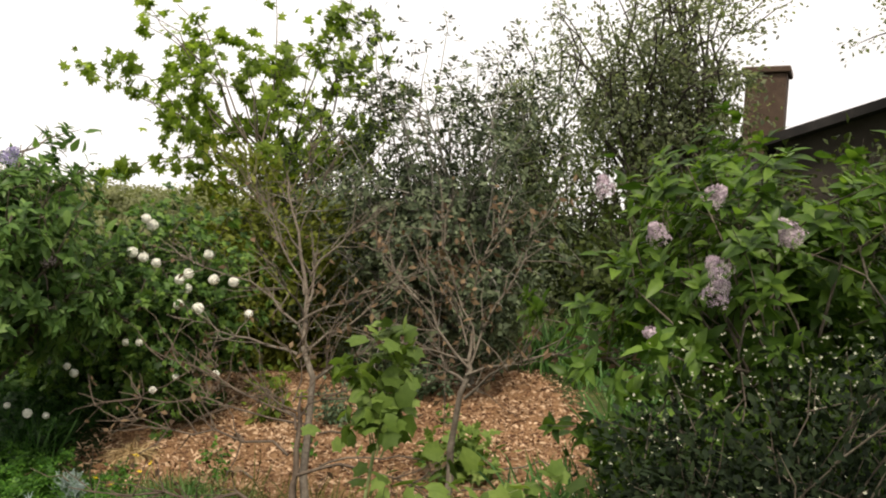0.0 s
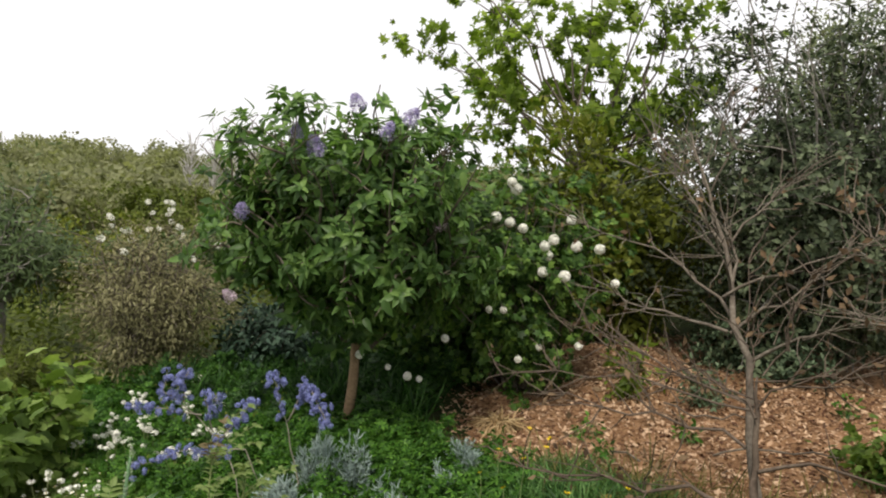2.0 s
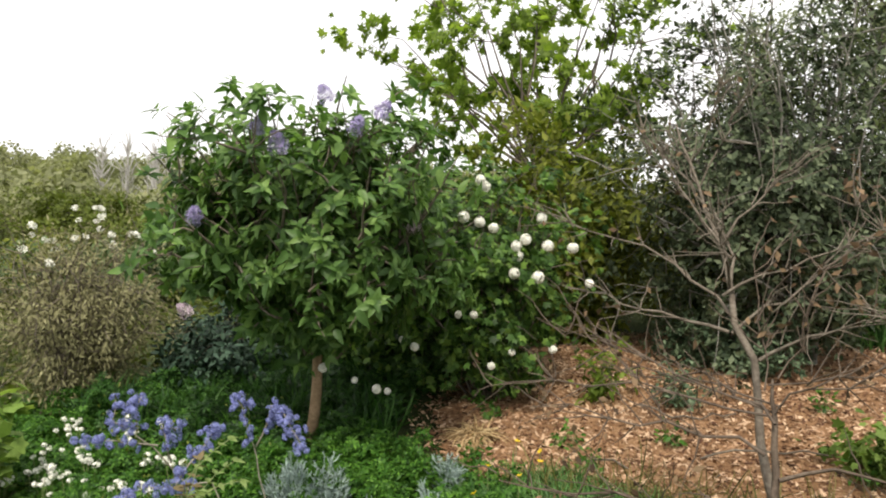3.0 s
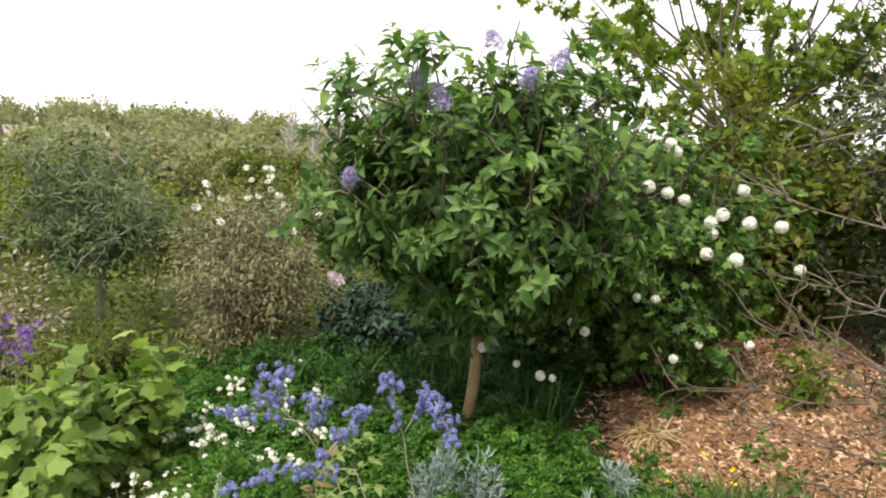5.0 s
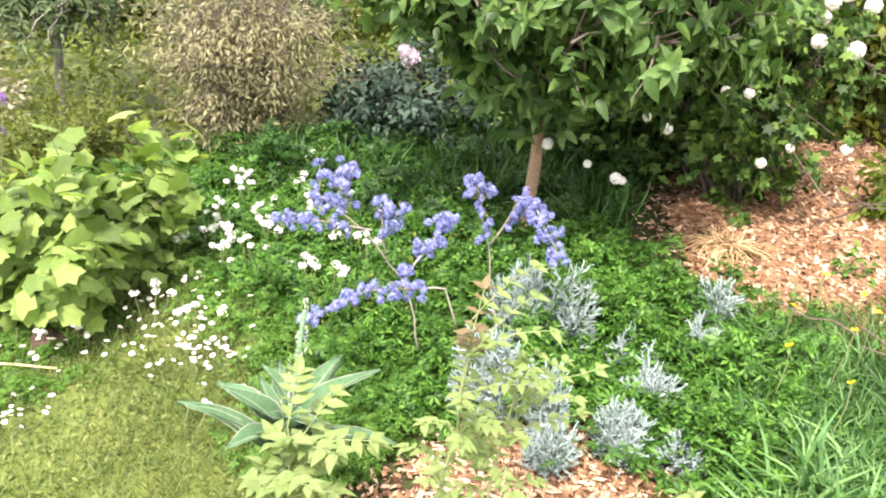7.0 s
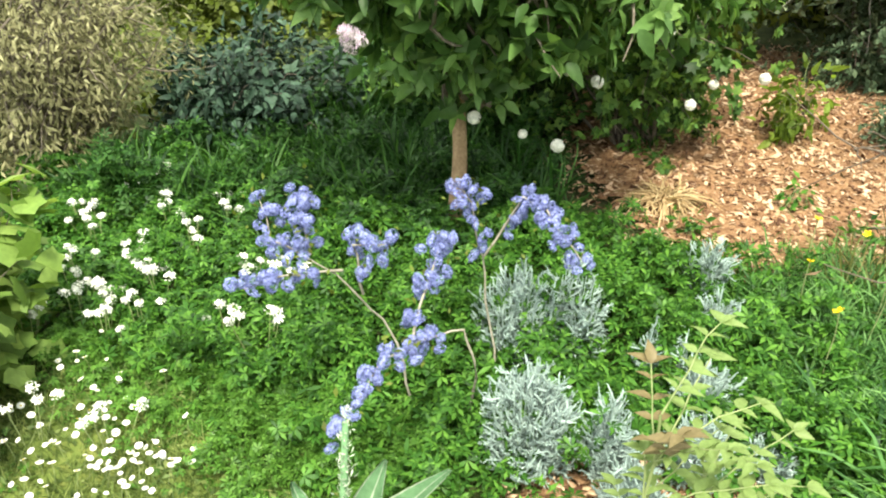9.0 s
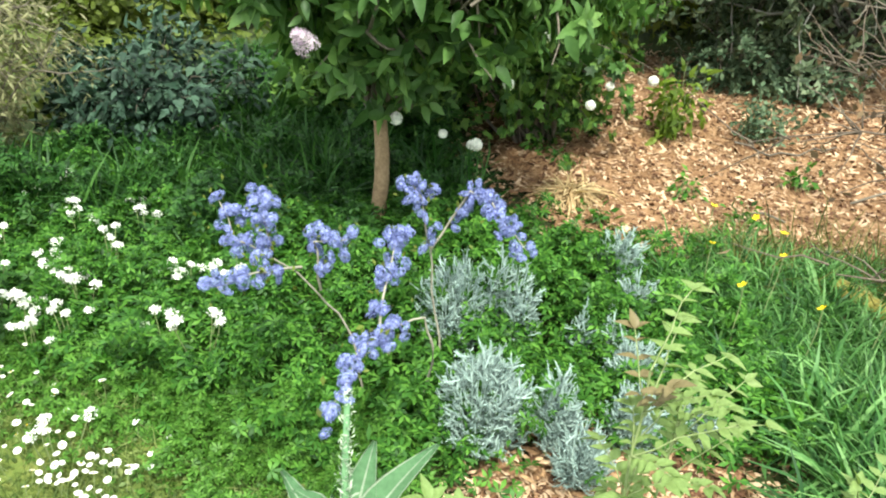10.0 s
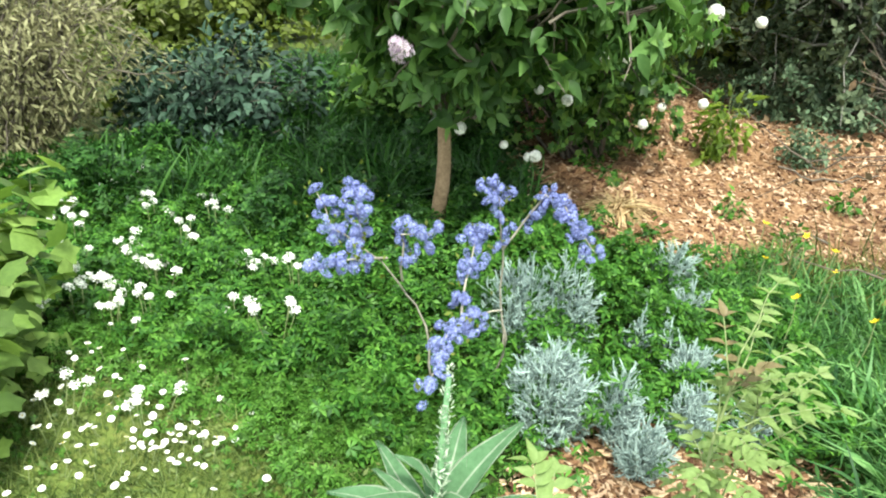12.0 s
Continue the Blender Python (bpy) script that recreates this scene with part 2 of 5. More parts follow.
# far poplars: bark paled, with distance haze put into the colour
M_POPLAR_HAZED = rough_material("hazed_poplar_bark", (0.34, 0.33, 0.30), (0.44, 0.43, 0.40), (0.54, 0.53, 0.50), 1, 8, 0.9, 0.2)
M_TWIGBROWN = rough_material("brown_twig", (0.045, 0.033, 0.024), (0.09, 0.068, 0.05), (0.17, 0.135, 0.10), 10, 70, 0.8, 0.4)
M_STRAW = leaf_material("dry_straw", (0.28, 0.18, 0.09), (0.42, 0.30, 0.17), (0.55, 0.43, 0.27), 0.2, 0.8)
M_STRAWSOLID = rough_material("dry_cane", (0.35, 0.26, 0.10), (0.52, 0.42, 0.18), (0.62, 0.54, 0.28), 12, 80, 0.6, 0.2)
M_EARTH = rough_material("bare_earth", (0.02, 0.014, 0.01), (0.05, 0.034, 0.022), (0.09, 0.065, 0.045), 14, 80, 1.0, 1.0)
M_SHED = rough_material("grey_felt", (0.07, 0.075, 0.08), (0.11, 0.115, 0.12), (0.17, 0.175, 0.18), 5, 60, 0.9, 0.3)
M_ROOFPALE = rough_material("pale_roof", (0.20, 0.17, 0.15), (0.28, 0.24, 0.21), (0.36, 0.31, 0.27), 1, 10, 0.9, 0.2)
M_GLASS, _nt, _b, _o = tree_of("window_glass")
_b.inputs["Base Color"].default_value, _b.inputs["Roughness"].default_value = (0.02, 0.025, 0.03, 1), 0.08
M_FRAME = rough_material("painted_frame", (0.55, 0.55, 0.53), (0.68, 0.68, 0.66), (0.78, 0.78, 0.76), 6, 60, 0.5, 0.1)


# ---- the lie of the land ----
def smooth(a, b, x):
    k = min(1.0, max(0.0, (x - a) / (b - a)))
    return k * k * (3 - 2 * k)


def ground(x, y):
    """Height of the ground: a garden on a slope, a valley on the left, low hills beyond."""
    yy = max(-8.0, min(9.0, y))
    xx = max(-11.0, min(9.0, x))
    z = -0.42 + 0.115 * yy + 0.06 * (xx + 3.8)
    z += 0.05 * math.exp(-((x + 4.3) ** 2 + (y - 2.6) ** 2) / 0.6)
    far = math.hypot(x + 3, y - 1)
    valley = smooth(11, 60, far) * smooth(2.0, -30.0, x)
    z -= 5.0 * valley
    z += 8.0 * smooth(70, 420, far)
    return z


def lumpy(x, y, a=0.02, s=3.0):
    return a * noise.noise(Vector((x * s, y * s, 0.3)))


# ---- mesh helpers ----
def part(name, data, material, parent=None, label=""):
    """Links a mesh (or a bmesh) as one object under a thing or part."""
    if isinstance(data, bmesh.types.BMesh):
        me = bpy.data.meshes.new(name)
        data.to_mesh(me)
        data.free()
    else:
        me = data
    if material and not me.materials:
        me.materials.append(material)
    ob = new(name, me)
    if parent:
        ob.parent = parent
    if label:
        ob["label"] = label
    return ob


def thing(name, at, label, category, group="", kind=""):
    ob = new(name)
    ob.empty_display_size = 0.1
    ob.location = at
    return tagged(ob, label, category, group, kind)


def mesh_of(name, V, F):
    """A mesh from an array of vertices and an array of faces, all with the same number of corners."""
    V, F = np.asarray(V, dtype=np.float32), np.asarray(F, dtype=np.int32)
    me = bpy.data.meshes.new(name)
    me.vertices.add(len(V))
    me.vertices.foreach_set("co", V.ravel())
    k = F.shape[1]
    me.loops.add(F.size)
    me.loops.foreach_set("vertex_index", F.ravel())
    me.polygons.add(len(F))
    me.polygons.foreach_set("loop_start", np.arange(0, F.size, k, dtype=np.int32))
    me.update(calc_edges=True)
    me.validate()
    return me


def unit(a):
    return a / np.maximum(np.linalg.norm(a, axis=-1, keepdims=True), 1e-9)


def scatter(name, tpl, P, D, N, S):
    """One mesh of many leaves: template tpl at points P, along D, facing N, of length S."""
    TV, TF = tpl
    P, D, N, S = (np.asarray(a, dtype=np.float64) for a in (P, D, N, S))
    y = unit(D)
    z = unit(N - (N * y).sum(1, keepdims=True) * y)
    x = np.cross(y, z)
    S = S.reshape(-1, 1, 1) if S.ndim == 1 else S[:, None, :]
    T = TV[None] * S
    V = P[:, None] + T[..., 0:1] * x[:, None] + T[..., 1:2] * y[:, None] + T[..., 2:3] * z[:, None]
    F = TF[None] + (np.arange(len(P)) * len(TV))[:, None, None]
    return mesh_of(name, V.reshape(-1, 3), F.reshape(-1, 3))


def blade_tpl(rows, tip=1.0, droop=0.12, fold=0.06):
    """A leaf blade: rows of (along, half width), folded on its midrib and drooping."""
    V, F = [(0, 0, 0)], []
    for a, w in rows:
        V += [(-w, a, fold * w / 0.3 - droop * a * a), (0, a, -droop * a * a), (w, a, fold * w / 0.3 - droop * a * a)]
    V.append((0, tip, -droop * tip))
    n = len(rows)
    F += [(0, 2, 1), (0, 3, 2)]
    for k in range(n - 1):
        o = 1 + 3 * k
        F += [(o, o + 1, o + 4), (o, o + 4, o + 3), (o + 1, o + 2, o + 5), (o + 1, o + 5, o + 4)]
    o = 1 + 3 * (n - 1)
    F += [(o, o + 1, 3 * n + 1), (o + 1, o + 2, 3 * n + 1)]
    return np.array(V, float), np.array(F, int)


def lobed_tpl(lobes=5, depth=0.45, droop=0.15):
    """A lobed leaf like currant or maple, fanned from the stalk end."""
    V, F = [(0, 0.32, 0.03)], []
    pts = [(0.0, 0.0)]
    for k in range(lobes):
        a = radians(-118 + 236 * k / (lobes - 1))
        r = 0.62 - 0.12 * abs(k - (lobes - 1) / 2) / (lobes - 1) * 2
        pts.append((math.sin(a) * r, 0.32 + math.cos(a) * r))
        if k < lobes - 1:
            b = a + radians(236 / (lobes - 1) / 2)
            pts.append((math.sin(b) * r * (1 - depth), 0.32 + math.cos(b) * r * (1 - depth)))
    V += [(x, y, -droop * (x * x + (y - 0.32) ** 2) * 2) for x, y in pts]
    n = len(pts)
    F = [(0, 1 + (k + 1) % n, 1 + k) for k in range(n)]
    return np.array(V, float), np.array(F, int)


def palmate_tpl(n=5, spread=105, w=0.13):
    """A leaf of narrow leaflets fanned out from one point."""
    V, F = [], []
    for k in range(n):
        a = radians(-spread + 2 * spread * k / (n - 1))
        s, c, o = math.sin(a), math.cos(a), len(V)
        r = 0.62 - 0.1 * abs(k - (n - 1) / 2)
        V += [(0, 0, 0), (s * r * 0.6 - c * w, c * r * 0.6 + s * w, 0.04), (s * r * 0.6 + c * w, c * r * 0.6 - s * w, 0.04), (s * r, c * r, -0.06)]
        F += [(o, o + 2, o + 1), (o + 1, o + 2, o + 3)]
    return np.array(V, float), np.array(F, int)


PALMATE = palmate_tpl(5, 100, 0.095)
ROUND = blade_tpl([(0.3, 0.34), (0.65, 0.3)], 1.0, 0.12, 0.1)
OVATE = blade_tpl([(0.1, 0.14), (0.34, 0.24), (0.68, 0.155)], 1.0, 0.28, 0.1)
SMALL = blade_tpl([(0.45, 0.26)], 1.0, 0.1, 0.08)
NARROW = blade_tpl([(0.45, 0.13)], 1.0, 0.15, 0.05)
LOBED = lobed_tpl()
MAPLE = lobed_tpl(5, 0.55, 0.2)
CURRANT = lobed_tpl(5, 0.26, 0.16)
TREFOIL = lobed_tpl(5, 0.6, 0.1)
GRASS = blade_tpl([(0.3, 0.028), (0.65, 0.024)], 1.0, 0.0, 0.01)
NEEDLE = blade_tpl([(0.5, 0.07)], 1.0, 0.0, 0.1)


FLAKE = (np.array([(0, 0, 0), (-0.27, 0.5, 0.05), (0.27, 0.5, 0.05), (0, 1.0, -0.08)]), np.array([(0, 2, 1), (1, 2, 3)]))
LAWNBLADE = (np.array([(-0.022, 0, 0), (0.022, 0, 0), (-0.018, 0.55, 0.05), (0.018, 0.55, 0.05), (0, 1.0, 0.0)]), np.array([(0, 1, 3), (0, 3, 2), (2, 3, 4)]))


def curved_blade(bend, thin=1.0):
    """A grass blade that arches over by that many radians."""
    V = []
    for t, w in ((0, 0.02), (0.35, 0.02), (0.7, 0.015), (1.0, 0.0)):
        y, z = math.sin(bend * t) / bend, -(1 - math.cos(bend * t)) / bend
        V += [(-w * thin, y, z), (w * thin, y, z)] if w else [(0, y, z)]
    return np.array(V), np.array([(0, 1, 3), (0, 3, 2), (2, 3, 5), (2, 5, 4), (4, 5, 6)])


def floret_tpl(petals=4, wide=0.34, cup=0.25):
    V, F = [(0, 0, 0)], []
    for k in range(petals):
        a = 2 * math.pi * k / petals
        for da, r in ((-wide, 0.38), (0.0, 0.5), (wide, 0.38)):
            V.append((math.cos(a + da) * r, math.sin(a + da) * r, cup * r))
        o = 1 + 3 * k
        F += [(0, o, o + 1), (0, o + 1, o + 2)]
    return np.array(V, float), np.array(F, int)


def tubes(name, branches, sides=5):
    """One mesh of tapered round stems; branches: list of (points, radii)."""
    V, F = [], []
    for pts, rad in branches:
        pts = np.asarray(pts, float)
        n = len(pts)
        t = unit(np.gradient(pts, axis=0))
        ref = np.where(np.abs(t[:, 2:3]) > 0.9, np.array([[1.0, 0, 0]]), np.array([[0, 0, 1.0]]))
        u = unit(np.cross(t, ref))
        v = np.cross(t, u)
        o = len(V)
        for k in range(n):
            for s in range(sides):
                a = 2 * math.pi * s / sides
                V.append(pts[k] + rad[k] * (math.cos(a) * u[k] + math.sin(a) * v[k]))
        for k in range(n - 1):
            for s in range(sides):
                s2 = (s + 1) % sides
                F.append((o + k * sides + s, o + k * sides + s2, o + (k + 1) * sides + s2, o + (k + 1) * sides + s))
    me = mesh_of(name, np.array(V), np.array(F))
    me.polygons.foreach_set("use_smooth", np.ones(len(me.polygons), dtype=bool))
    return me


def wander(a, b, n, rng, wobble=0.08, sag=0.0):
    """A crooked line from a to b."""
    a, b = np.asarray(a, float), np.asarray(b, float)
    k = np.linspace(0, 1, n)[:, None]
    L = np.linalg.norm(b - a)
    p = a + (b - a) * k
    j = np.cumsum(rng.normal(0, wobble * L / n ** 0.5, (n, 3)), axis=0)
    j -= k * j[-1]
    p = p + j
    p[:, 2] += sag * L * 4 * (k * (1 - k))[:, 0]
    return p


def in_crown(n, centre, radii, rng, shell=0.4, low=-0.7):
    d = rng.normal(size=(n * 3, 3))
    d = unit(d)
    d = d[d[:, 2] > low][:n]
    while len(d) < n:
        d = np.vstack([d, d])[:n]
    lump = np.array([1 + 0.28 * noise.noise(Vector(q * 2.3) + Vector(centre)) for q in d])
    r = rng.random(len(d)) ** shell
    return np.asarray(centre) + d * (r * lump)[:, None] * np.asarray(radii)


SUNNY = np.array([0.8, -0.58, 0.12])


def plant(name, label, category, base, centre, radii, boughs, leaves, tpl, size, leaf, bark,
          fork=None, stem=0.02, spread=0.12, seed=1, shell=0.4, low=-0.7, twigs=2, up=0.35, droop=0.0,
          group="", start=0.35, sides=4, wobble=0.1, stems=1, bough_bark=None, leaf_part="foliage", split=False, whorl=0, smoothness=0.0, clear=(), reach=1.0):
    """A bush or tree: stem or stems from the base, crooked boughs with twigs to all parts of an uneven crown, leaves along them."""
    rng = np.random.default_rng(seed)
    root = thing(name, base, label, category, group)
    base = np.asarray(base, float)
    c = np.asarray(centre, float) - base
    tips = in_crown(boughs, c, radii, rng, shell, low)
    if fork is None:
        forks = [np.array([rng.normal(0, 0.05), rng.normal(0, 0.05), -0.03]) for _ in range(stems)]
    else:
        top = np.asarray(fork, float) - base
        pts = wander((0, 0, -0.06), top, 8, rng, 0.03)
        part("trunk", tubes("trunk", [(pts, np.linspace(stem * 1.15, stem * 0.85, 8))], 10), bark, root)
        forks = [top]
    lines, anchors, owner = [], [], []
    for tip in tips:
        f = forks[rng.integers(len(forks))]
        L = np.linalg.norm(tip - f)
        p = wander(f, tip, 7, rng, wobble, 0.05)
        r0 = stem * (0.55 if fork is not None else 0.7)
        lines.append((p, np.linspace(r0, r0 * 0.16, 7)))
        anchors.append(p)
        owner.append(len(lines) - 1)
        for _ in range(twigs):
            k = rng.integers(2, 6)
            q = p[k] + unit(rng.normal(size=3) + np.array([0, 0, 0.3]) + 0.6 * unit(p[k] - c)) * L * rng.uniform(0.2, 0.42) * reach
            pp = wander(p[k], q, 5, rng, wobble, 0.02)
            lines.append((pp, np.linspace(r0 * 0.4, r0 * 0.1, 5)))
            anchors.append(pp)
    if split:
        for k, first in enumerate(owner):
            last = owner[k + 1] if k + 1 < len(owner) else len(lines)
            part("bough", tubes("bough", lines[first:last], sides), bough_bark or bark, root)
    else:
        tagged(part("branchwork", tubes("branchwork", lines, sides), bough_bark or bark, root), kind="stuff")
    if leaves:
        pick = rng.integers(0, len(anchors), leaves)
        u = start + (1 - start) * rng.random(leaves) ** 0.8
        P = np.empty((leaves, 3))
        for k, (i, t) in enumerate(zip(pick, u)):
            a = anchors[i]
            s = t * (len(a) - 1)
            j = min(int(s), len(a) - 2)
            P[k] = a[j] + (a[j + 1] - a[j]) * (s - j)
        P += rng.normal(0, spread, (leaves, 3)) * np.array([1, 1, 0.8])
        out = unit(P - c)
        D = out * 0.6 + rng.normal(0, 0.6, (leaves, 3)) + np.array([0, 0, -droop])
        N = np.array([0, 0, 1.0]) * (0.5 + up) + out * (0.35 + smoothness) + rng.normal(0, 0.45 * (1 - smoothness), (leaves, 3))
        S = size * rng.uniform(0.6, 1.2, leaves)
        if whorl:
            # four leaves in five stand in whorls round the shoot tips
            m = int(leaves * 0.8) // whorl
            hub = rng.integers(0, leaves, m)
            axis = unit(out[hub] * 0.75 + np.array([0, 0, 0.5]) + rng.normal(0, 0.3, (m, 3)))
            side = unit(np.cross(axis, rng.normal(size=(m, 3))))
            other = np.cross(axis, side)
            turn = (np.arange(whorl) * 2.4)[None, :] + rng.normal(0, 0.25, (m, whorl))
            ring = np.cos(turn)[..., None] * side[:, None] + np.sin(turn)[..., None] * other[:, None]
            rise = (0.15 + 0.75 * np.arange(whorl) / whorl)[None, :, None]
            d = ring + axis[:, None] * rise + np.array([0, 0, -droop])
            k = m * whorl
            P[:k] = (P[hub][:, None] + axis[:, None] * (rise - 0.4) * size * 0.5).reshape(-1, 3)
            D[:k] = d.reshape(-1, 3)
            N[:k] = (axis[:, None] * (1.4 - rise) - ring * 0.4 + np.array([0, 0, 0.3]) + rng.normal(0, 0.15, (m, whorl, 3))).reshape(-1, 3)
            S[:k] = np.repeat(size * rng.uniform(0.75, 1.2, m), whorl) * np.tile(np.linspace(1.1, 0.6, whorl), m)
        if clear:
            # foliage parts round the flower heads, on the sunny side
            keep = np.ones(leaves, bool)
            for q in clear:
                a = np.asarray(q, float) - base
                u = np.clip((P - a) @ SUNNY, -0.02, 0.4)
                keep &= np.linalg.norm(P - (a + u[:, None] * SUNNY), axis=1) > 0.075
            P, D, N, S = P[keep], D[keep], N[keep], S[keep]
        part(leaf_part, scatter(leaf_part, tpl, P, D, N, S), leaf, root)
    return root


def cluster_mesh(name, n, r, size, seed, petals=4, cone=0.0, squash=1.0):
    """A head of many small florets; cone > 0 draws it out into a spike of that length."""
    rng = np.random.default_rng(seed)
    d = unit(rng.normal(size=(n, 3)))
    P = d * r * rng.uniform(0.72, 1.0, (n, 1)) * np.array([1, 1, squash])
    if cone:
        h = rng.random(n)
        P = d * (r * (1.05 - 0.75 * h * h) * rng.uniform(0.7, 1.0, n))[:, None]
        P[:, 2] = h * cone + P[:, 2] * 0.3
    D = unit(np.cross(d, rng.normal(size=(n, 3))))
    return scatter(name, floret_tpl(petals), P, D, d, size * rng.uniform(0.8, 1.2, n))


def inside(poly, x, y):
    hit, n = False, len(poly)
    for k in range(n):
        (x1, y1), (x2, y2) = poly[k], poly[(k + 1) % n]
        if (y1 > y) != (y2 > y) and x < (x2 - x1) * (y - y1) / (y2 - y1) + x1:
            hit = not hit
    return hit


def spots(poly, n, rng, edge=0.06):
    """n random places within a bed, its outline ragged."""
    xs, ys = [p[0] for p in poly], [p[1] for p in poly]
    out = []
    while len(out) < n:
        x, y = rng.uniform(min(xs), max(xs)), rng.uniform(min(ys), max(ys))
        if inside(poly, x + rng.normal(0, edge), y + rng.normal(0, edge)):
            out.append((x, y))
    return np.array(out)


# ---- ground ----
def ground_sheet():
    rings = [0, 0.6]
    while rings[-1] < 12:
        rings.append(rings[-1] + 0.22)
    while rings[-1] < 3500:
        rings.append(rings[-1] * 1.16)
    A = 120
    V, F = [(-3, 2, ground(-3, 2))], []
    for r in rings[1:]:
        for k in range(A):
            a = 2 * math.pi * k / A
            x, y = -3 + r * math.cos(a), 2 + r * math.sin(a)
            V.append((x, y, ground(x, y) + (lumpy(x, y, 0.025, 1.6) if r < 15 else lumpy(x, y, 1.2, 0.02))))
    for k in range(A):
        F.append((0, 1 + k, 1 + (k + 1) % A, 0))
    me = bpy.data.meshes.new("ground")
    faces = [(0, 1 + k, 1 + (k + 1) % A) for k in range(A)]
    for j in range(len(rings) - 2):
        o = 1 + j * A
        faces += [(o + k, o + A + k, o + A + (k + 1) % A, o + (k + 1) % A) for k in range(A)]
    me.from_pydata(V, [], faces)
    me.polygons.foreach_set("use_smooth", np.ones(len(me.polygons), dtype=bool))
    ob = part("ground", me, M_SOIL)
    return tagged(ob, "dark garden soil and turf on a gentle slope", "ground", kind="structure")


ground_sheet()

MULCH = [(-4.15, 3.2), (-3.75, 2.85), (-3.35, 2.62), (-2.95, 2.72), (-2.62, 2.4), (-2.2, 2.22), (-1.4, 2.35), (-0.9, 3.0), (-0.9, 4.0), (-1.3, 4.8), (-2.0, 5.7),
         (-3.0, 5.9), (-3.9, 5.65), (-4.8, 5.5), (-4.75, 4.4)]
CHIPS = [(-3.62, 1.42), (-3.45, 1.72), (-2.85, 1.78), (-2.7, 1.3), (-2.95, 0.9), (-3.45, 0.95)]


def bed(name, poly, label, h=0.03, mat=None, category="mulch"):
    """A low bed of chips, draped on the ground and thinning out at its rim."""
    xs, ys = [p[0] for p in poly], [p[1] for p in poly]
    step = 0.09
    nx, ny = int((max(xs) - min(xs)) / step) + 3, int((max(ys) - min(ys)) / step) + 3
    V, ids, F = [], {}, []
    for i in range(nx):
        for j in range(ny):
            x, y = min(xs) - step + i * step, min(ys) - step + j * step
            if inside(poly, x, y):
                rim = min(math.hypot(x - px, y - py) for px, py in poly)
                ids[i, j] = len(V)
                V.append((x, y, ground(x, y) + h + lumpy(x, y, 0.025, 1.6) + lumpy(x, y, 0.025, 4.0)))
    for (i, j) in ids:
        q = [(i, j), (i + 1, j), (i + 1, j + 1), (i, j + 1)]
        if all(k in ids for k in q):
            F.append([ids[k] for k in q])
    me = bpy.data.meshes.new(name)
    me.from_pydata(V, [], F)
    me.polygons.foreach_set("use_smooth", np.ones(len(me.polygons), dtype=bool))
    return tagged(part(name, me, mat or M_MULCHBED), label, category, kind="structure")


mulch_bed = bed("mulch_bed", MULCH, "bed of brown wood chip mulch on a slope")
chip_patch = bed("mulch_patch", CHIPS, "small patch of pale wood chips between silver plants", 0.02)

CHIP_V = np.array([(-0.55, -0.05, 0), (0.2, -0.2, 0.01), (0.5, 0.1, 0.0), (-0.25, 0.2, 0.01), (-0.5, -0.03, 0.035), (0.18, -0.17, 0.05), (0.44, 0.08, 0.04), (-0.22, 0.17, 0.05)])
CHIP_F = np.array([(4, 5, 6), (4, 6, 7), (0, 1, 5), (0, 5, 4), (1, 2, 6), (1, 6, 5), (2, 3, 7), (2, 7, 6), (3, 0, 4), (3, 4, 7)])


def loose_chips(name, poly, n, seed, parent, h, size=0.05):
    rng = np.random.default_rng(seed)
    s = spots(poly, n, rng, 0.1)
    P = np.array([(x, y, ground(x, y) + lumpy(x, y, 0.025, 1.6) + lumpy(x, y, 0.025, 4.0) + h) for x, y in s])
    D = rng.normal(size=(n, 3)) * np.array([1, 1, 0.3])
    N = np.array([0, 0, 1.0]) + rng.normal(0, 0.45, (n, 3))
    S = size * (0.3 + 1.1 * rng.random((n, 1)) ** 1.6) * np.array([[1, 1, 1]]) * np.column_stack([rng.uniform(0.6, 1.3, n), rng.uniform(0.6, 1.5, n), rng.uniform(0.7, 1.3, n)])
    return tagged(part(name, scatter(name, (CHIP_V, CHIP_F), P, D, N, S), M_CHIP, parent), kind="stuff")


loose_chips("loose_chips", MULCH, 30000, 5, mulch_bed, 0.034, 0.038)
loose_chips("loose_chips", CHIPS, 6500, 6, chip_patch, 0.026, 0.036)


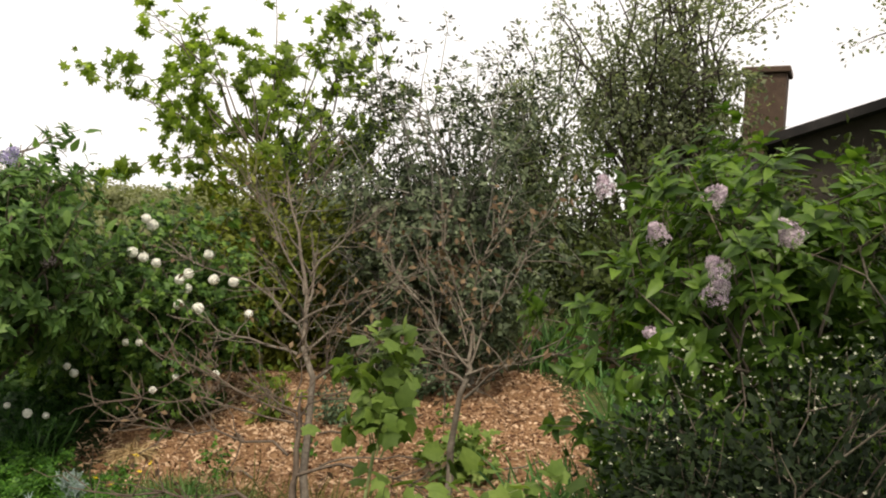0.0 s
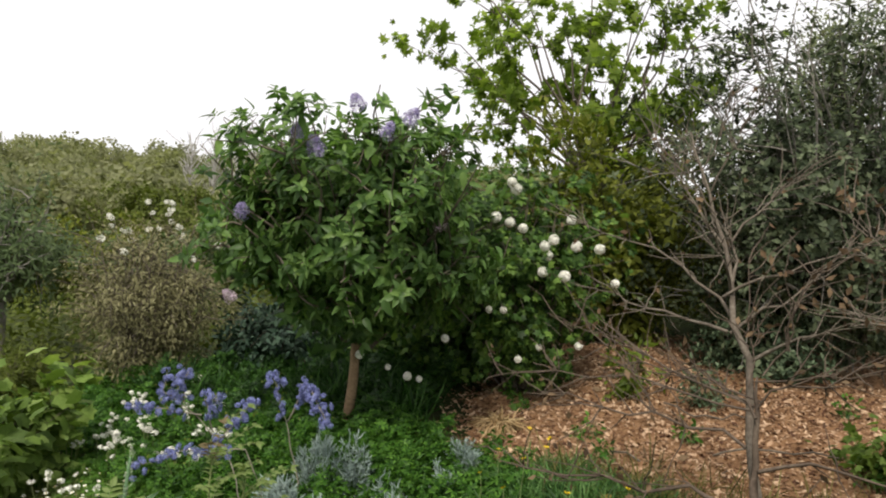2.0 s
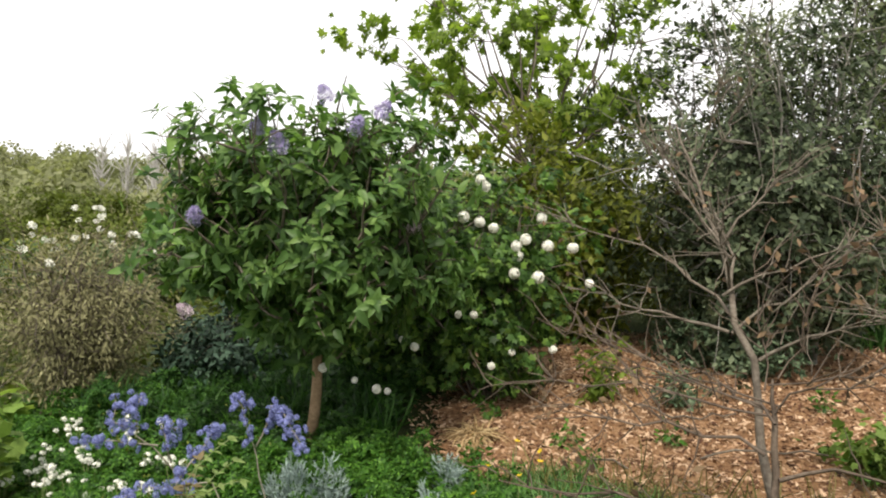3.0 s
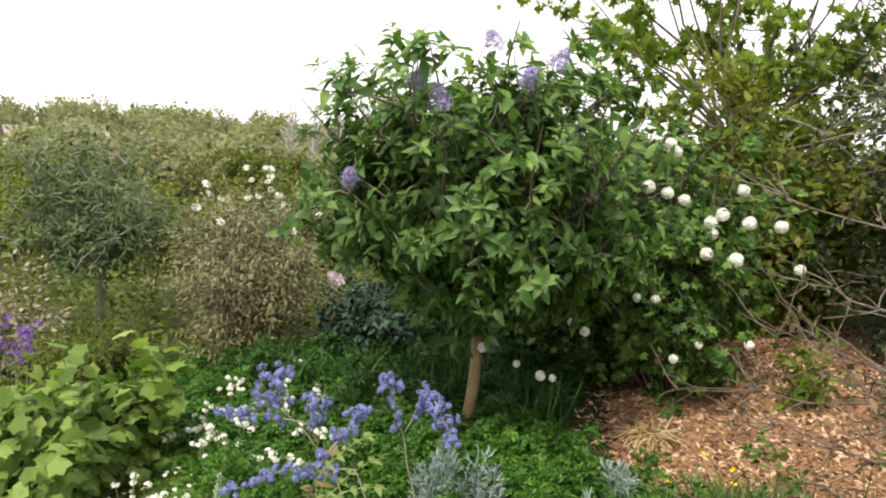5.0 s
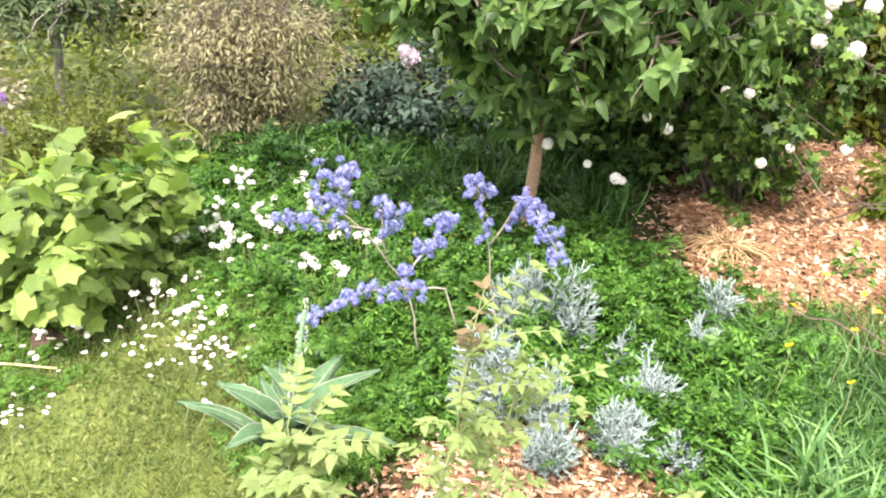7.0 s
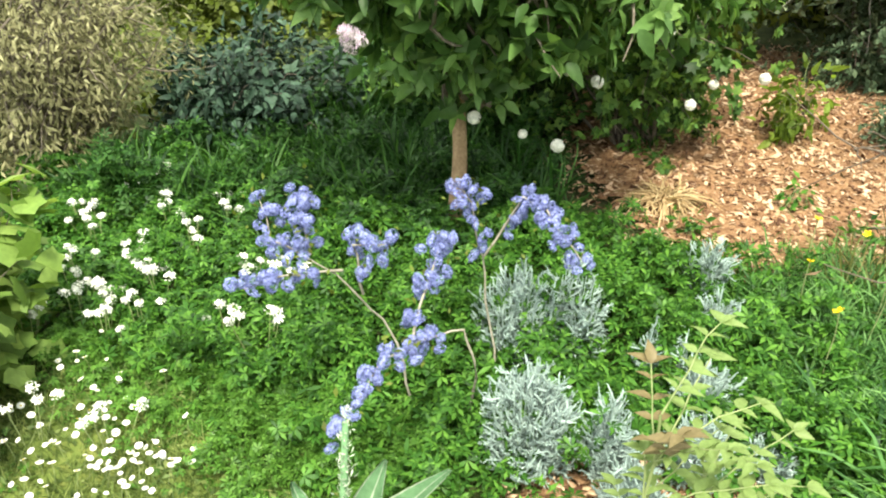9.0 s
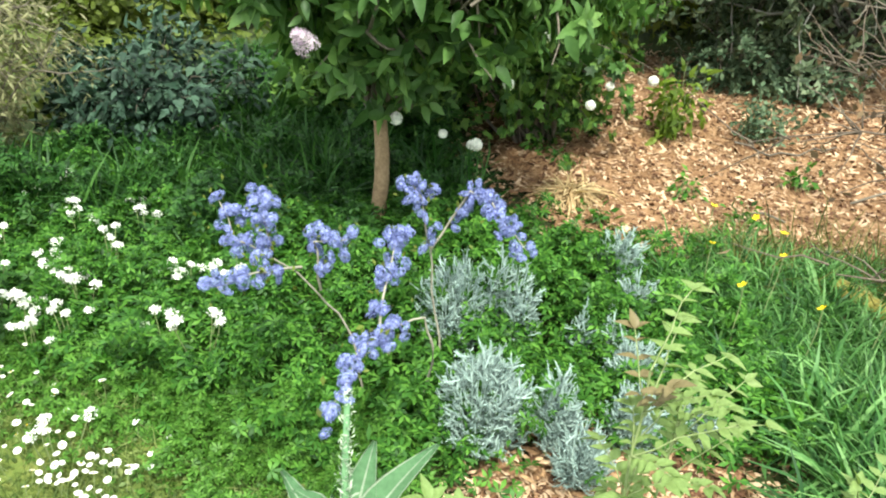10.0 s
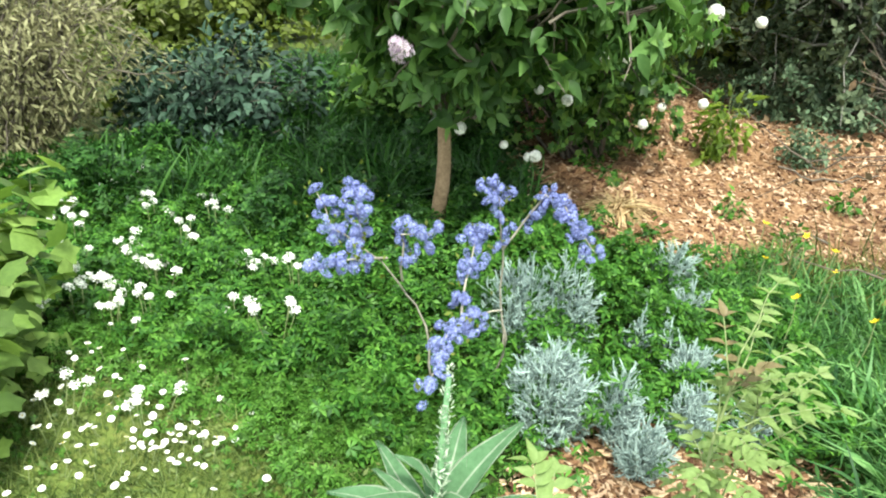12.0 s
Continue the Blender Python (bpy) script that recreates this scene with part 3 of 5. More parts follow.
# ---- low growth ----
def carpet(name, label, poly, n, tpl, size, mat, seed, height, lean=0.5, category="ground cover", upright=False, clump=0.0, edge=0.08, base=-0.01, mound=0.0):
    """Low leaves over an area: uncountable, so one object."""
    rng = np.random.default_rng(seed)
    s = spots(poly, n, rng, edge)
    if clump:
        hubs = spots(poly, max(4, int(n / 60)), rng, edge)
        s = hubs[rng.integers(0, len(hubs), n)] + rng.normal(0, clump, (n, 2))
    hh = np.array([0.55 + 0.9 * (0.5 + 0.5 * noise.noise(Vector((x * 2.6, y * 2.6, seed)))) for x, y in s])
    g = np.array([ground(x, y) + lumpy(x, y, 0.025, 1.6) for x, y in s])
    if upright:
        P = np.column_stack([s, g + base])
        D = np.array([0, 0, 1.0]) + rng.normal(0, lean, (n, 3)) * np.array([1, 1, 0.2])
        N = rng.normal(size=(n, 3)) * np.array([1, 1, 0.2]) + np.array([0, 0, 0.2])
        S = size * hh * rng.uniform(0.55, 1.2, n)
    else:
        rise = rng.random(n) ** 0.6
        if mound:
            # separate tufts with hollows between them
            hh = np.array([max(0.08, 0.75 + 1.1 * noise.noise(Vector((x * mound, y * mound, seed))) + 0.35 * noise.noise(Vector((x * mound * 2.3, y * mound * 2.3, seed)))) for x, y in s])
            rise = rng.random(n) ** 0.3
        P = np.column_stack([s, g + height * hh * rise])
        D = rng.normal(size=(n, 3)) * np.array([1, 1, 0.45])
        N = np.array([0, 0, 1.0]) + rng.normal(0, lean, (n, 3))
        S = size * rng.uniform(0.6, 1.3, n)
    return tagged(part(name, scatter(name, tpl, P, D, N, S), mat), label, category, kind="stuff")


LAWN = [(-5.6, -0.4), (-5.6, 0.6), (-5.1, 1.28), (-4.4, 1.36), (-4.0, 1.2), (-3.6, 0.95), (-3.1, 0.4), (-3.4, -0.4)]
TURF = [(-7.5, -5.0), (-6.2, -1.5), (-5.6, 0.6), (-5.1, 1.28), (-4.4, 1.3), (-3.7, 1.0), (-3.0, 0.6), (-2.2, 0.75), (-1.2, 0.9), (-0.4, 1.6), (1.5, 1.6), (4.0, 0.9), (5.6, -0.6), (6.0, -3.0), (4.6, -5.6), (1.0, -6.6), (-4.0, -6.4)]
BORDER = [(-2.2, 0.6), (-1.2, 0.75), (-0.4, 1.45), (1.5, 1.45), (3.9, 0.8), (5.4, -0.7), (5.9, -0.5), (4.3, 1.3), (1.6, 1.95), (-0.5, 1.95), (-1.2, 1.2), (-2.2, 1.0)]
FRONT = [(-5.3, 1.3), (-5.3, 1.5), (-4.4, 1.6), (-3.9, 1.5), (-3.6, 1.1), (-3.65, 0.85), (-3.95, 1.02), (-4.15, 1.2), (-4.5, 1.26)]
COVER = [(-6.6, 1.0), (-6.7, 2.4), (-5.6, 2.75), (-4.5, 2.65), (-3.7, 2.75), (-3.15, 2.6), (-2.72, 1.95), (-2.85, 1.75), (-3.4, 1.68), (-3.6, 1.45), (-3.75, 1.25), (-4.4, 1.42), (-5.3, 1.4)]
DEEPGRASS = [(-6.2, 2.0), (-6.4, 4.4), (-4.9, 4.6), (-4.35, 3.1), (-4.08, 2.88), (-4.3, 2.3), (-5.0, 2.1)]
LONGGRASS = [(-2.78, 2.05), (-2.52, 1.2), (-2.1, 0.75), (-1.2, 0.9), (-0.8, 1.7), (-1.4, 2.1), (-2.2, 2.05)]
SHORTGRASS = [(-3.22, 2.62), (-3.1, 2.3), (-2.85, 1.95), (-2.2, 1.95), (-1.4, 2.0), (-1.4, 2.25), (-2.2, 2.25), (-2.42, 2.4), (-2.5, 2.75), (-2.8, 3.0), (-3.05, 2.95)]
THIN = [(-3.1, 2.75), (-2.6, 2.5), (-2.2, 2.25), (-1.3, 2.3), (-0.8, 3.0), (-1.2, 3.3), (-2.2, 2.95), (-2.8, 3.05)]
FARGRASS = [(-1.4, 3.4), (-0.9, 4.2), (-1.3, 5.2), (-2.2, 6.2), (-1.5, 8.0), (2.5, 8.0), (2.5, 3.0), (0.2, 2.6), (-0.8, 3.0)]
ROUGH = [(-12, -3), (-12, 8), (-6.6, 8), (-6.4, 3.0), (-6.7, 1.0), (-5.5, 0.6), (-5.4, -3)]

bed("turf", TURF, "mossy yellow-green turf of the lawn", 0.03, M_TURF, "lawn")
carpet("lawn", "short yellow-green lawn with moss", LAWN, 34000, LAWNBLADE, 0.06, M_LAWN, 11, 0.0, 0.8, "lawn", True, base=0.025)
carpet("mown_grass", "mown yellow-green grass of the lawn behind the path", TURF, 22000, LAWNBLADE, 0.08, M_LAWN, 23, 0.0, 0.8, "lawn", True, base=0.02, edge=0.12)
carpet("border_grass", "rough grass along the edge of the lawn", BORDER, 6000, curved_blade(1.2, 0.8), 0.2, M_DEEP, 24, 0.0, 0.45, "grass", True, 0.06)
CLOVER = [(-5.5, -0.2), (-5.4, 0.5), (-5.05, 0.95), (-4.75, 0.75), (-4.55, 0.4), (-4.75, 0.15), (-4.7, -0.3)]
carpet("lawn_clover", "dark green clover patch in the lawn", CLOVER, 9000, PALMATE, 0.03, M_COVERLOW, 25, 0.075, 0.5, mound=7)
carpet("lawn_weeds", "tiny round weeds in the lawn", LAWN, 12000, SMALL, 0.022, M_LAWN, 17, 0.05, 0.6, "lawn")
carpet("leafy_cover", "bright green ground cover of fingered leaves", COVER, 27000, PALMATE, 0.058, M_COVER, 12, 0.185, 0.5, mound=5.5)
carpet("low_cover", "low fine green ground cover beside the lawn", FRONT, 13500, PALMATE, 0.036, M_COVERLOW, 20, 0.1, 0.5, edge=0.1, mound=8)
carpet("clover_cover", "low green ground cover of small oval leaves", COVER, 8000, NARROW, 0.045, M_COVER, 18, 0.14, 0.6)
# these two carry the lilac's shade in their darkened leaf colour
carpet("dark_grass", "tall grass under the trees, its dark green deepened for shade", DEEPGRASS, 6000, curved_blade(1.3, 0.7), 0.36, M_DEEP, 13, 0.0, 0.45, "grass", True, 0.06)
carpet("shade_cover", "leafy growth under the trees, its green darkened for shade", DEEPGRASS, 17000, PALMATE, 0.068, M_DEEP, 19, 0.24, 0.55, mound=4.5)
carpet("edge_grass", "shorter green grass along the edge of the mulch", SHORTGRASS, 15000, curved_blade(1.5, 0.9), 0.18, M_GRASS, 26, 0.0, 0.45, "grass", True, 0.045)
carpet("long_grass", "long lush green grass in arching tufts", LONGGRASS, 34000, curved_blade(1.7, 0.75), 0.31, M_GRASS, 14, 0.0, 0.42, "grass", True, 0.045)
carpet("meadow_grass", "long grass beside the mulch bed", FARGRASS, 20000, curved_blade(1.0), 0.42, M_GRASS, 15, 0.0, 0.35, "grass", True, 0.12)
carpet("thin_grass", "thin brownish grass over the edge of the mulch", THIN, 2600, curved_blade(1.1, 0.5), 0.26, M_THIN, 21, 0.0, 0.5, "grass", True, 0.07)
carpet("rough_growth", "rough low green growth at the garden edge", ROUGH, 15000, SMALL, 0.09, M_OLIVE, 16, 0.3, 0.6)

# ---- trees and bushes ----
g = ground
LILAC_VIOLET = [(-4.05, 1.86, 1.59), (-3.68, 2.26, 1.69), (-3.73, 2.0, 1.73), (-4.34, 1.75, 1.19), (-3.98, 1.95, 1.52), (-3.78, 2.2, 1.62)]
LILAC_MAUVE = [(-3.66, 2.5, 1.18), (-4.17, 1.62, 0.79)]
LILAC_BARE = [(-3.74, 2.05, 0.69), (-3.74, 2.05, 0.75), (-4.10, 1.91, 1.92)]  # bare twig ends
lilac = plant("lilac_tree", "small lilac tree with heart-shaped green leaves and a bare tan trunk", "tree", (-4.36, 2.5, g(-4.36, 2.5)),
              (-4.28, 2.33, 1.24), (0.92, 0.74, 0.83), 150, 22500, OVATE, 0.082, M_LILAC, M_BARK, fork=(-4.44, 2.61, 0.48), stem=0.03,
              spread=0.055, seed=21, shell=0.42, twigs=4, droop=0.12, up=0.1, start=0.3, low=-0.52, split=True, bough_bark=M_TWIG, whorl=7, clear=LILAC_VIOLET + LILAC_MAUVE + LILAC_BARE, reach=0.65)
vib = plant("snowball_bush", "dark green snowball bush with round white flower heads", "bush", (-4.1, 3.8, g(-4.1, 3.8)),
            (-4.38, 3.75, 1.02), (0.74, 0.64, 0.62), 96, 13500, LOBED, 0.06, M_VIB, M_TWIG, stem=0.016, spread=0.07, seed=22, shell=0.35, stems=5, low=-0.4, twigs=3, droop=0.15, split=True, whorl=5)
# added bush: fills the space behind the lilac that lies in deep shade
plant("shade_fill_bush", "dark green bush added to fill the deep shade behind the lilac", "bush", (-5.1, 3.8, g(-5.1, 3.8)), (-4.95, 3.7, 0.4), (0.66, 0.5, 0.62), 70, 7000, LOBED, 0.07, M_VIB, M_TWIG,
      stem=0.014, spread=0.07, seed=29, stems=4, low=-0.9)
tan = plant("tan_shrub", "dense twiggy shrub with small tan leaves and white blossom", "bush", (-6.7, 2.35, g(-6.7, 2.35)),
            (-6.8, 2.35, 0.55), (0.68, 0.62, 0.62), 90, 16000, NARROW, 0.05, M_BROWN, M_TWIG, stem=0.016, spread=0.06, seed=23, shell=0.45, stems=7, twigs=4, droop=0.3, up=0.1, low=-0.3, smoothness=0.35)
plant("evergreen_bush", "low evergreen bush with dark glossy leaves", "bush", (-6.0, 3.1, g(-6.0, 3.1)),
      (-6.0, 3.1, 0.12), (0.78, 0.5, 0.46), 60, 7500, OVATE, 0.065, M_EVER, M_TWIG, stem=0.012, spread=0.06, seed=24, stems=5, twigs=2)
plant("currant_bush", "light green currant bush with lobed leaves", "bush", (-5.2, 0.8, g(-5.2, 0.8)),
      (-5.3, 0.87, -0.06), (0.56, 0.5, 0.42), 44, 1500, CURRANT, 0.105, M_CURRANT, M_TWIG, stem=0.008, spread=0.06, seed=25, shell=0.4, stems=6, twigs=1, droop=0.35, up=0.5, split=True)
plant("grey_tree", "small grey-green tree with a pale trunk", "tree", (-8.5, 1.7, g(-8.5, 1.7)),
      (-8.5, 1.65, 0.72), (1.15, 0.9, 0.62), 40, 9000, NARROW, 0.085, M_GREY, M_BARKGREY, fork=(-8.54, 1.74, 0.2), stem=0.035, spread=0.11, seed=26, twigs=4, droop=0.2, smoothness=0.4, whorl=5, low=-0.35)
plant("pale_shrub", "pale fluffy shrub of cream and buff leaves", "bush", (-8.1, 0.6, g(-8.1, 0.6)),
      (-8.2, 0.8, -0.1), (0.65, 0.6, 0.5), 50, 6000, SMALL, 0.055, M_PALE, M_TWIG, stem=0.01, spread=0.07, seed=27, stems=5)
plant("feathery_shrub", "soft feathery green shrub", "bush", (-7.1, 1.35, g(-7.1, 1.35)),
      (-7.1, 1.35, -0.2), (0.5, 0.42, 0.36), 50, 9000, NARROW, 0.05, M_OLIVE, M_TWIG, stem=0.008, spread=0.06, seed=28, stems=5)
for x, y, r, h, m, sd in [(-11.5, 0.2, 1.7, 1.55, M_WILLOW, 31), (-12.5, 3.4, 1.8, 1.15, M_WILLOW, 32), (-10.0, 4.4, 1.3, 0.9, M_GREY, 33),
                          (-9.8, -1.4, 1.2, 1.4, M_WILLOW, 34), (-15.5, 6.5, 2.2, 1.15, M_OLIVE, 35), (-15, 1.0, 2.0, 1.7, M_WILLOW, 36), (-8.2, 5.4, 1.1, 0.95, M_OLIVE, 37), (-10.6, 7.4, 1.6, 0.85, M_OLIVE, 38)]:
    plant("hedge_shrub", "tall yellow-green shrub at the garden edge" if m is M_WILLOW else "rounded green shrub at the garden edge", "bush", (x, y, g(x, y)),
          (x, y, g(x, y) + h * 0.52), (r, r, h * 0.52), 44, 15000, ROUND, 0.075, m, M_TWIG, stem=0.018, spread=0.085, seed=sd, stems=5, shell=0.35, smoothness=0.6, group="garden edge shrubs")
plant("maple_tree", "young tree with lime green lobed leaves", "tree", (-5.0, 6.0, g(-5.0, 6.0)),
      (-5.6, 6.0, 2.95), (1.75, 0.9, 1.05), 30, 4000, MAPLE, 0.115, M_MAPLE, M_TWIG, fork=(-5.1, 6.0, 1.5), stem=0.035, spread=0.09, seed=41, shell=0.3, twigs=2, droop=0.2, up=0.1, split=True, whorl=5, start=0.68)
plant("olive_bush", "olive green leafy bush behind the snowball bush", "bush", (-4.5, 5.3, g(-4.5, 5.3)),
      (-4.5, 5.3, 1.2), (1.1, 0.55, 0.95), 80, 21000, SMALL, 0.09, M_OLIVEDARK, M_TWIG, stem=0.016, spread=0.08, seed=42, stems=4, low=-0.95, smoothness=0.3)
plant("silver_tree", "bushy tree with small silvery grey leaves", "tree", (-2.5, 5.3, g(-2.5, 5.3)),
      (-3.0, 5.25, 1.68), (1.3, 0.8, 1.25), 110, 30000, SMALL, 0.062, M_SILVER, M_BARKGREY, fork=(-2.5, 5.3, 0.6), stem=0.028, spread=0.1, seed=43, twigs=3, low=-0.8, whorl=5)


plant("grey_leaved_bush", "low bush with small grey-green leaves behind the mulch", "bush", (-3.0, 5.1, g(-3.0, 5.1)),
      (-2.9, 5.0, 0.45), (0.85, 0.35, 0.42), 50, 7000, SMALL, 0.05, M_GREYBUSH, M_TWIG, stem=0.009, spread=0.06, seed=44, stems=5, low=-0.8, whorl=5)
plant("low_grey_weed", "low grey-green bushy weed at the edge of the mulch", "plant", (-2.95, 4.2, g(-2.95, 4.2)),
      (-2.95, 4.2, 0.3), (0.16, 0.13, 0.13), 20, 500, SMALL, 0.04, M_GREYBUSH, M_STEM, stem=0.004, spread=0.03, seed=45, stems=4, twigs=1)


def bare_tree(name, label, base, leader, sides, seed, mat, leaf=None, leaves=0):
    """A leafless little tree: a crooked leader, long side branches and fine twigs, a few dead leaves."""
    rng = np.random.default_rng(seed)
    root = thing(name, base, label, "tree")
    base = np.array(base)
    L = np.array(leader) - base
    pts = np.vstack([wander(L[k], L[k + 1], 5, rng, 0.09)[:-1] for k in range(len(L) - 1)] + [L[-1:]])
    n = len(pts)
    rad = np.linspace(0.023, 0.004, n)
    part("trunk", tubes("trunk", [(pts, rad)], 8), mat, root)
    ends = []
    for u, d, length in sides:
        k = min(n - 2, int(u * (n - 1)))
        a = pts[k]
        b = a + unit(np.array(d, float)) * length
        p = wander(a, b, 8, rng, 0.09, 0.04)
        r0 = rad[k] * 0.62
        lines = [(p, np.linspace(r0, 0.0018, 8))]
        for _ in range(int(7 + length * 15)):
            j = rng.integers(2, 8)
            q = p[j] + unit(0.9 * unit(b - a) + rng.normal(0, 0.7, 3) + np.array([0, 0, 0.25])) * rng.uniform(0.08, 0.3)
            w = wander(p[j], q, 5, rng, 0.08)
            lines.append((w, np.linspace(0.0032, 0.0011, 5)))
            ends.append(w)
        part("branch", tubes("branch", lines, 5), mat, root)
        ends.append(p)
    if leaves:
        P = np.array([ends[rng.integers(len(ends))][rng.integers(2, 5)] for _ in range(leaves)]) + rng.normal(0, 0.012, (leaves, 3))
        tagged(part("dead_leaves", scatter("dead_leaves", SMALL, P, rng.normal(size=(leaves, 3)) - np.array([0, 0, 0.6]), rng.normal(size=(leaves, 3)), rng.uniform(0.025, 0.05, leaves)), leaf, root), kind="stuff")
    return root


bare_tree("bare_fruit_tree", "leafless small fruit tree with pale grey twiggy branches", (-1.9, 2.5, g(-1.9, 2.5)),
          [(-1.9, 2.5, g(-1.9, 2.5) - 0.05), (-1.98, 2.6, 0.4), (-2.22, 2.86, 0.88), (-2.47, 3.06, 1.35), (-2.68, 3.2, 1.72)],
          [(0.5, (-0.8, -0.2, 0.1), 0.6), (0.52, (-0.9, 0.0, 0.42), 0.85), (0.55, (0.5, 0.4, 0.5), 0.55), (0.62, (0.7, 0.3, 0.4), 0.6), (0.66, (-0.6, 0.1, 0.7), 0.6),
           (0.72, (0.4, 0.5, 0.6), 0.55), (0.76, (-0.5, -0.3, 0.7), 0.45), (0.82, (0.3, 0.2, 0.8), 0.45), (0.86, (-0.5, 0.3, 0.6), 0.4), (0.6, (0.1, -0.6, 0.5), 0.45), (0.45, (0.6, -0.1, 0.3), 0.5),
           (0.9, (0.4, -0.1, 0.9), 0.35), (0.58, (-0.4, 0.6, 0.6), 0.5)], 71, M_TWIG, M_DRY, 90)
bare_tree("bare_arching_shrub", "leafless brown shrub with long low arching branches", (-1.82, 2.36, g(-1.82, 2.36)),
          [(-1.82, 2.36, g(-1.82, 2.36) - 0.05), (-1.88, 2.42, 0.3), (-1.97, 2.52, 0.62), (-2.0, 2.56, 0.76)],
          [(0.75, (-0.9, -0.15, -0.08), 1.1), (0.8, (-0.9, 0.0, 0.15), 0.85), (0.85, (-0.7, 0.25, 0.05), 0.9), (0.9, (0.8, 0.4, 0.3), 0.6), (0.95, (0.7, 0.5, 0.1), 0.7), (0.4, (-0.9, -0.4, 0.02), 0.95),
           (0.35, (0.8, -0.1, 0.05), 0.8), (0.98, (0.2, 0.3, 0.8), 0.45), (0.6, (-0.8, -0.3, 0.05), 0.8), (0.97, (-0.3, 0.4, 0.8), 0.5), (0.7, (-0.6, 0.5, -0.05), 0.8), (0.5, (0.8, 0.3, -0.02), 0.7)], 72, M_TWIGBROWN, M_DRY, 260)
bare_tree("bare_grey_shrub", "leafless forked grey shrub with rusty dead leaves", (-1.36, 2.7, g(-1.36, 2.7)),
          [(-1.36, 2.7, g(-1.36, 2.7) - 0.05), (-1.35, 2.7, 0.5), (-1.31, 2.76, 0.94), (-1.35, 2.85, 1.1)],
          [(0.7, (-0.65, 0.1, 0.55), 0.7), (0.75, (-0.9, -0.2, 0.1), 0.4), (0.72, (0.85, 0.15, 0.18), 0.65), (0.8, (0.2, 0.4, 0.75), 0.7), (0.85, (-0.35, 0.2, 0.8), 0.6), (0.95, (0.05, 0.3, 0.9), 0.5),
           (0.9, (-0.6, 0.4, 0.5), 0.55), (0.66, (0.6, -0.1, 0.4), 0.4), (0.6, (-0.7, 0.3, 0.25), 0.5)], 73, M_TWIG, M_DRY, 420)
PINK = [(-0.72, 2.5, 1.65), (-0.38, 2.5, 1.65), (-0.53, 2.48, 1.51), (-0.13, 2.45, 1.53), (-0.32, 2.46, 1.41), (-0.35, 2.46, 1.33), (-0.49, 2.46, 1.19)]
plant("pink_lilac", "large lilac bush with bright green leaves and fading pink flowers", "bush", (-0.05, 3.0, g(-0.05, 3.0)),
      (-0.22, 3.1, 1.36), (0.66, 0.5, 0.54), 70, 11500, OVATE, 0.085, M_LILAC_R, M_TWIG, stem=0.018, spread=0.055, seed=46, shell=0.45, stems=4, twigs=3, droop=0.12, low=-0.05, start=0.55, split=True, whorl=7, clear=PINK)
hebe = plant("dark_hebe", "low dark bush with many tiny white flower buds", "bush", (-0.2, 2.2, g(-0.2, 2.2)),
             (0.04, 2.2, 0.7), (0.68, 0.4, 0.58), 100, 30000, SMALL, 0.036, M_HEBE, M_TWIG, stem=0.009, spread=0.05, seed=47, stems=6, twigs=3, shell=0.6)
plant("leafy_sapling", "young leafy green plant with lobed leaves", "bush", (-1.0, 1.8, g(-1.0, 1.8)),
      (-0.92, 1.8, 0.56), (0.34, 0.24, 0.32), 30, 1100, CURRANT, 0.066, M_SAPLING, M_STEM, stem=0.006, spread=0.045, seed=48, stems=3, twigs=1, droop=0.3, split=True)
plant("leafy_shoot", "upright leafy green shoot with lobed leaves", "bush", (-1.15, 1.82, g(-1.15, 1.82)),
      (-1.15, 1.82, 1.1), (0.09, 0.08, 0.16), 8, 170, CURRANT, 0.062, M_SAPLING, M_STEM, fork=(-1.15, 1.82, 0.85), stem=0.006, spread=0.03, seed=49, twigs=1, droop=0.3)
for x, y, r, h, sd, m in [(-3.0, 11.5, 2.2, 6.4, 51, M_TALL), (-2.3, 11.9, 1.3, 6.6, 52, M_TALL), (2.9, 12.3, 1.9, 6.8, 53, M_TALL), (-5.0, 12.5, 1.7, 4.6, 54, M_TALL), (4.2, 12.5, 2.2, 6.5, 55, M_DARKTREE)]:
    plant("tall_tree", "tall airy tree with dark trunk and small grey-green leaves", "tree", (x, y, g(x, y)),
          (x, y, g(x, y) + h * 0.62), (r, r * 0.8, h * 0.42), 20, 7500, FLAKE, 0.09, m, M_BARKDARK, fork=(x + 0.1, y, g(x, y) + h * 0.28), stem=0.07, spread=0.13, seed=sd, twigs=5, shell=0.6, group="tall trees")
plant("tall_tree", "tall thin tree with dark branches and few leaves", "tree", (1.5, 12.2, g(1.5, 12.2)),
      (0.95, 12.2, 5.0), (1.5, 0.9, 1.0), 22, 4200, FLAKE, 0.09, M_TALL, M_BARKDARK, fork=(1.45, 12.2, 3.2), stem=0.06, spread=0.13, seed=56, twigs=4, shell=0.6, group="tall trees")
# the last two bushes are added to stand in for deep shade under the maple
for x, y, r, h, sd in [(-2.6, 9.0, 1.1, 2.2, 61), (-1.2, 9.0, 1.1, 2.1, 62), (0.6, 8.6, 1.1, 1.75, 63), (-4.0, 8.6, 1.2, 1.9, 64), (2.0, 7.2, 1.0, 2.0, 65), (-6.0, 8.4, 1.2, 1.5, 66), (-3.5, 6.7, 0.8, 1.3, 67), (-1.7, 6.9, 0.8, 1.5, 68)]:
    plant("dark_hedge", "dense dark green bush at the back of the garden", "bush", (x, y, g(x, y)),
          (x, y, g(x, y) + h * 0.5), (r, r * 0.7, h * 0.52), 60, 4600, FLAKE, 0.1, M_DARKTREE, M_BARKDARK, stem=0.03, spread=0.14, seed=sd, stems=4, group="dark bushes")


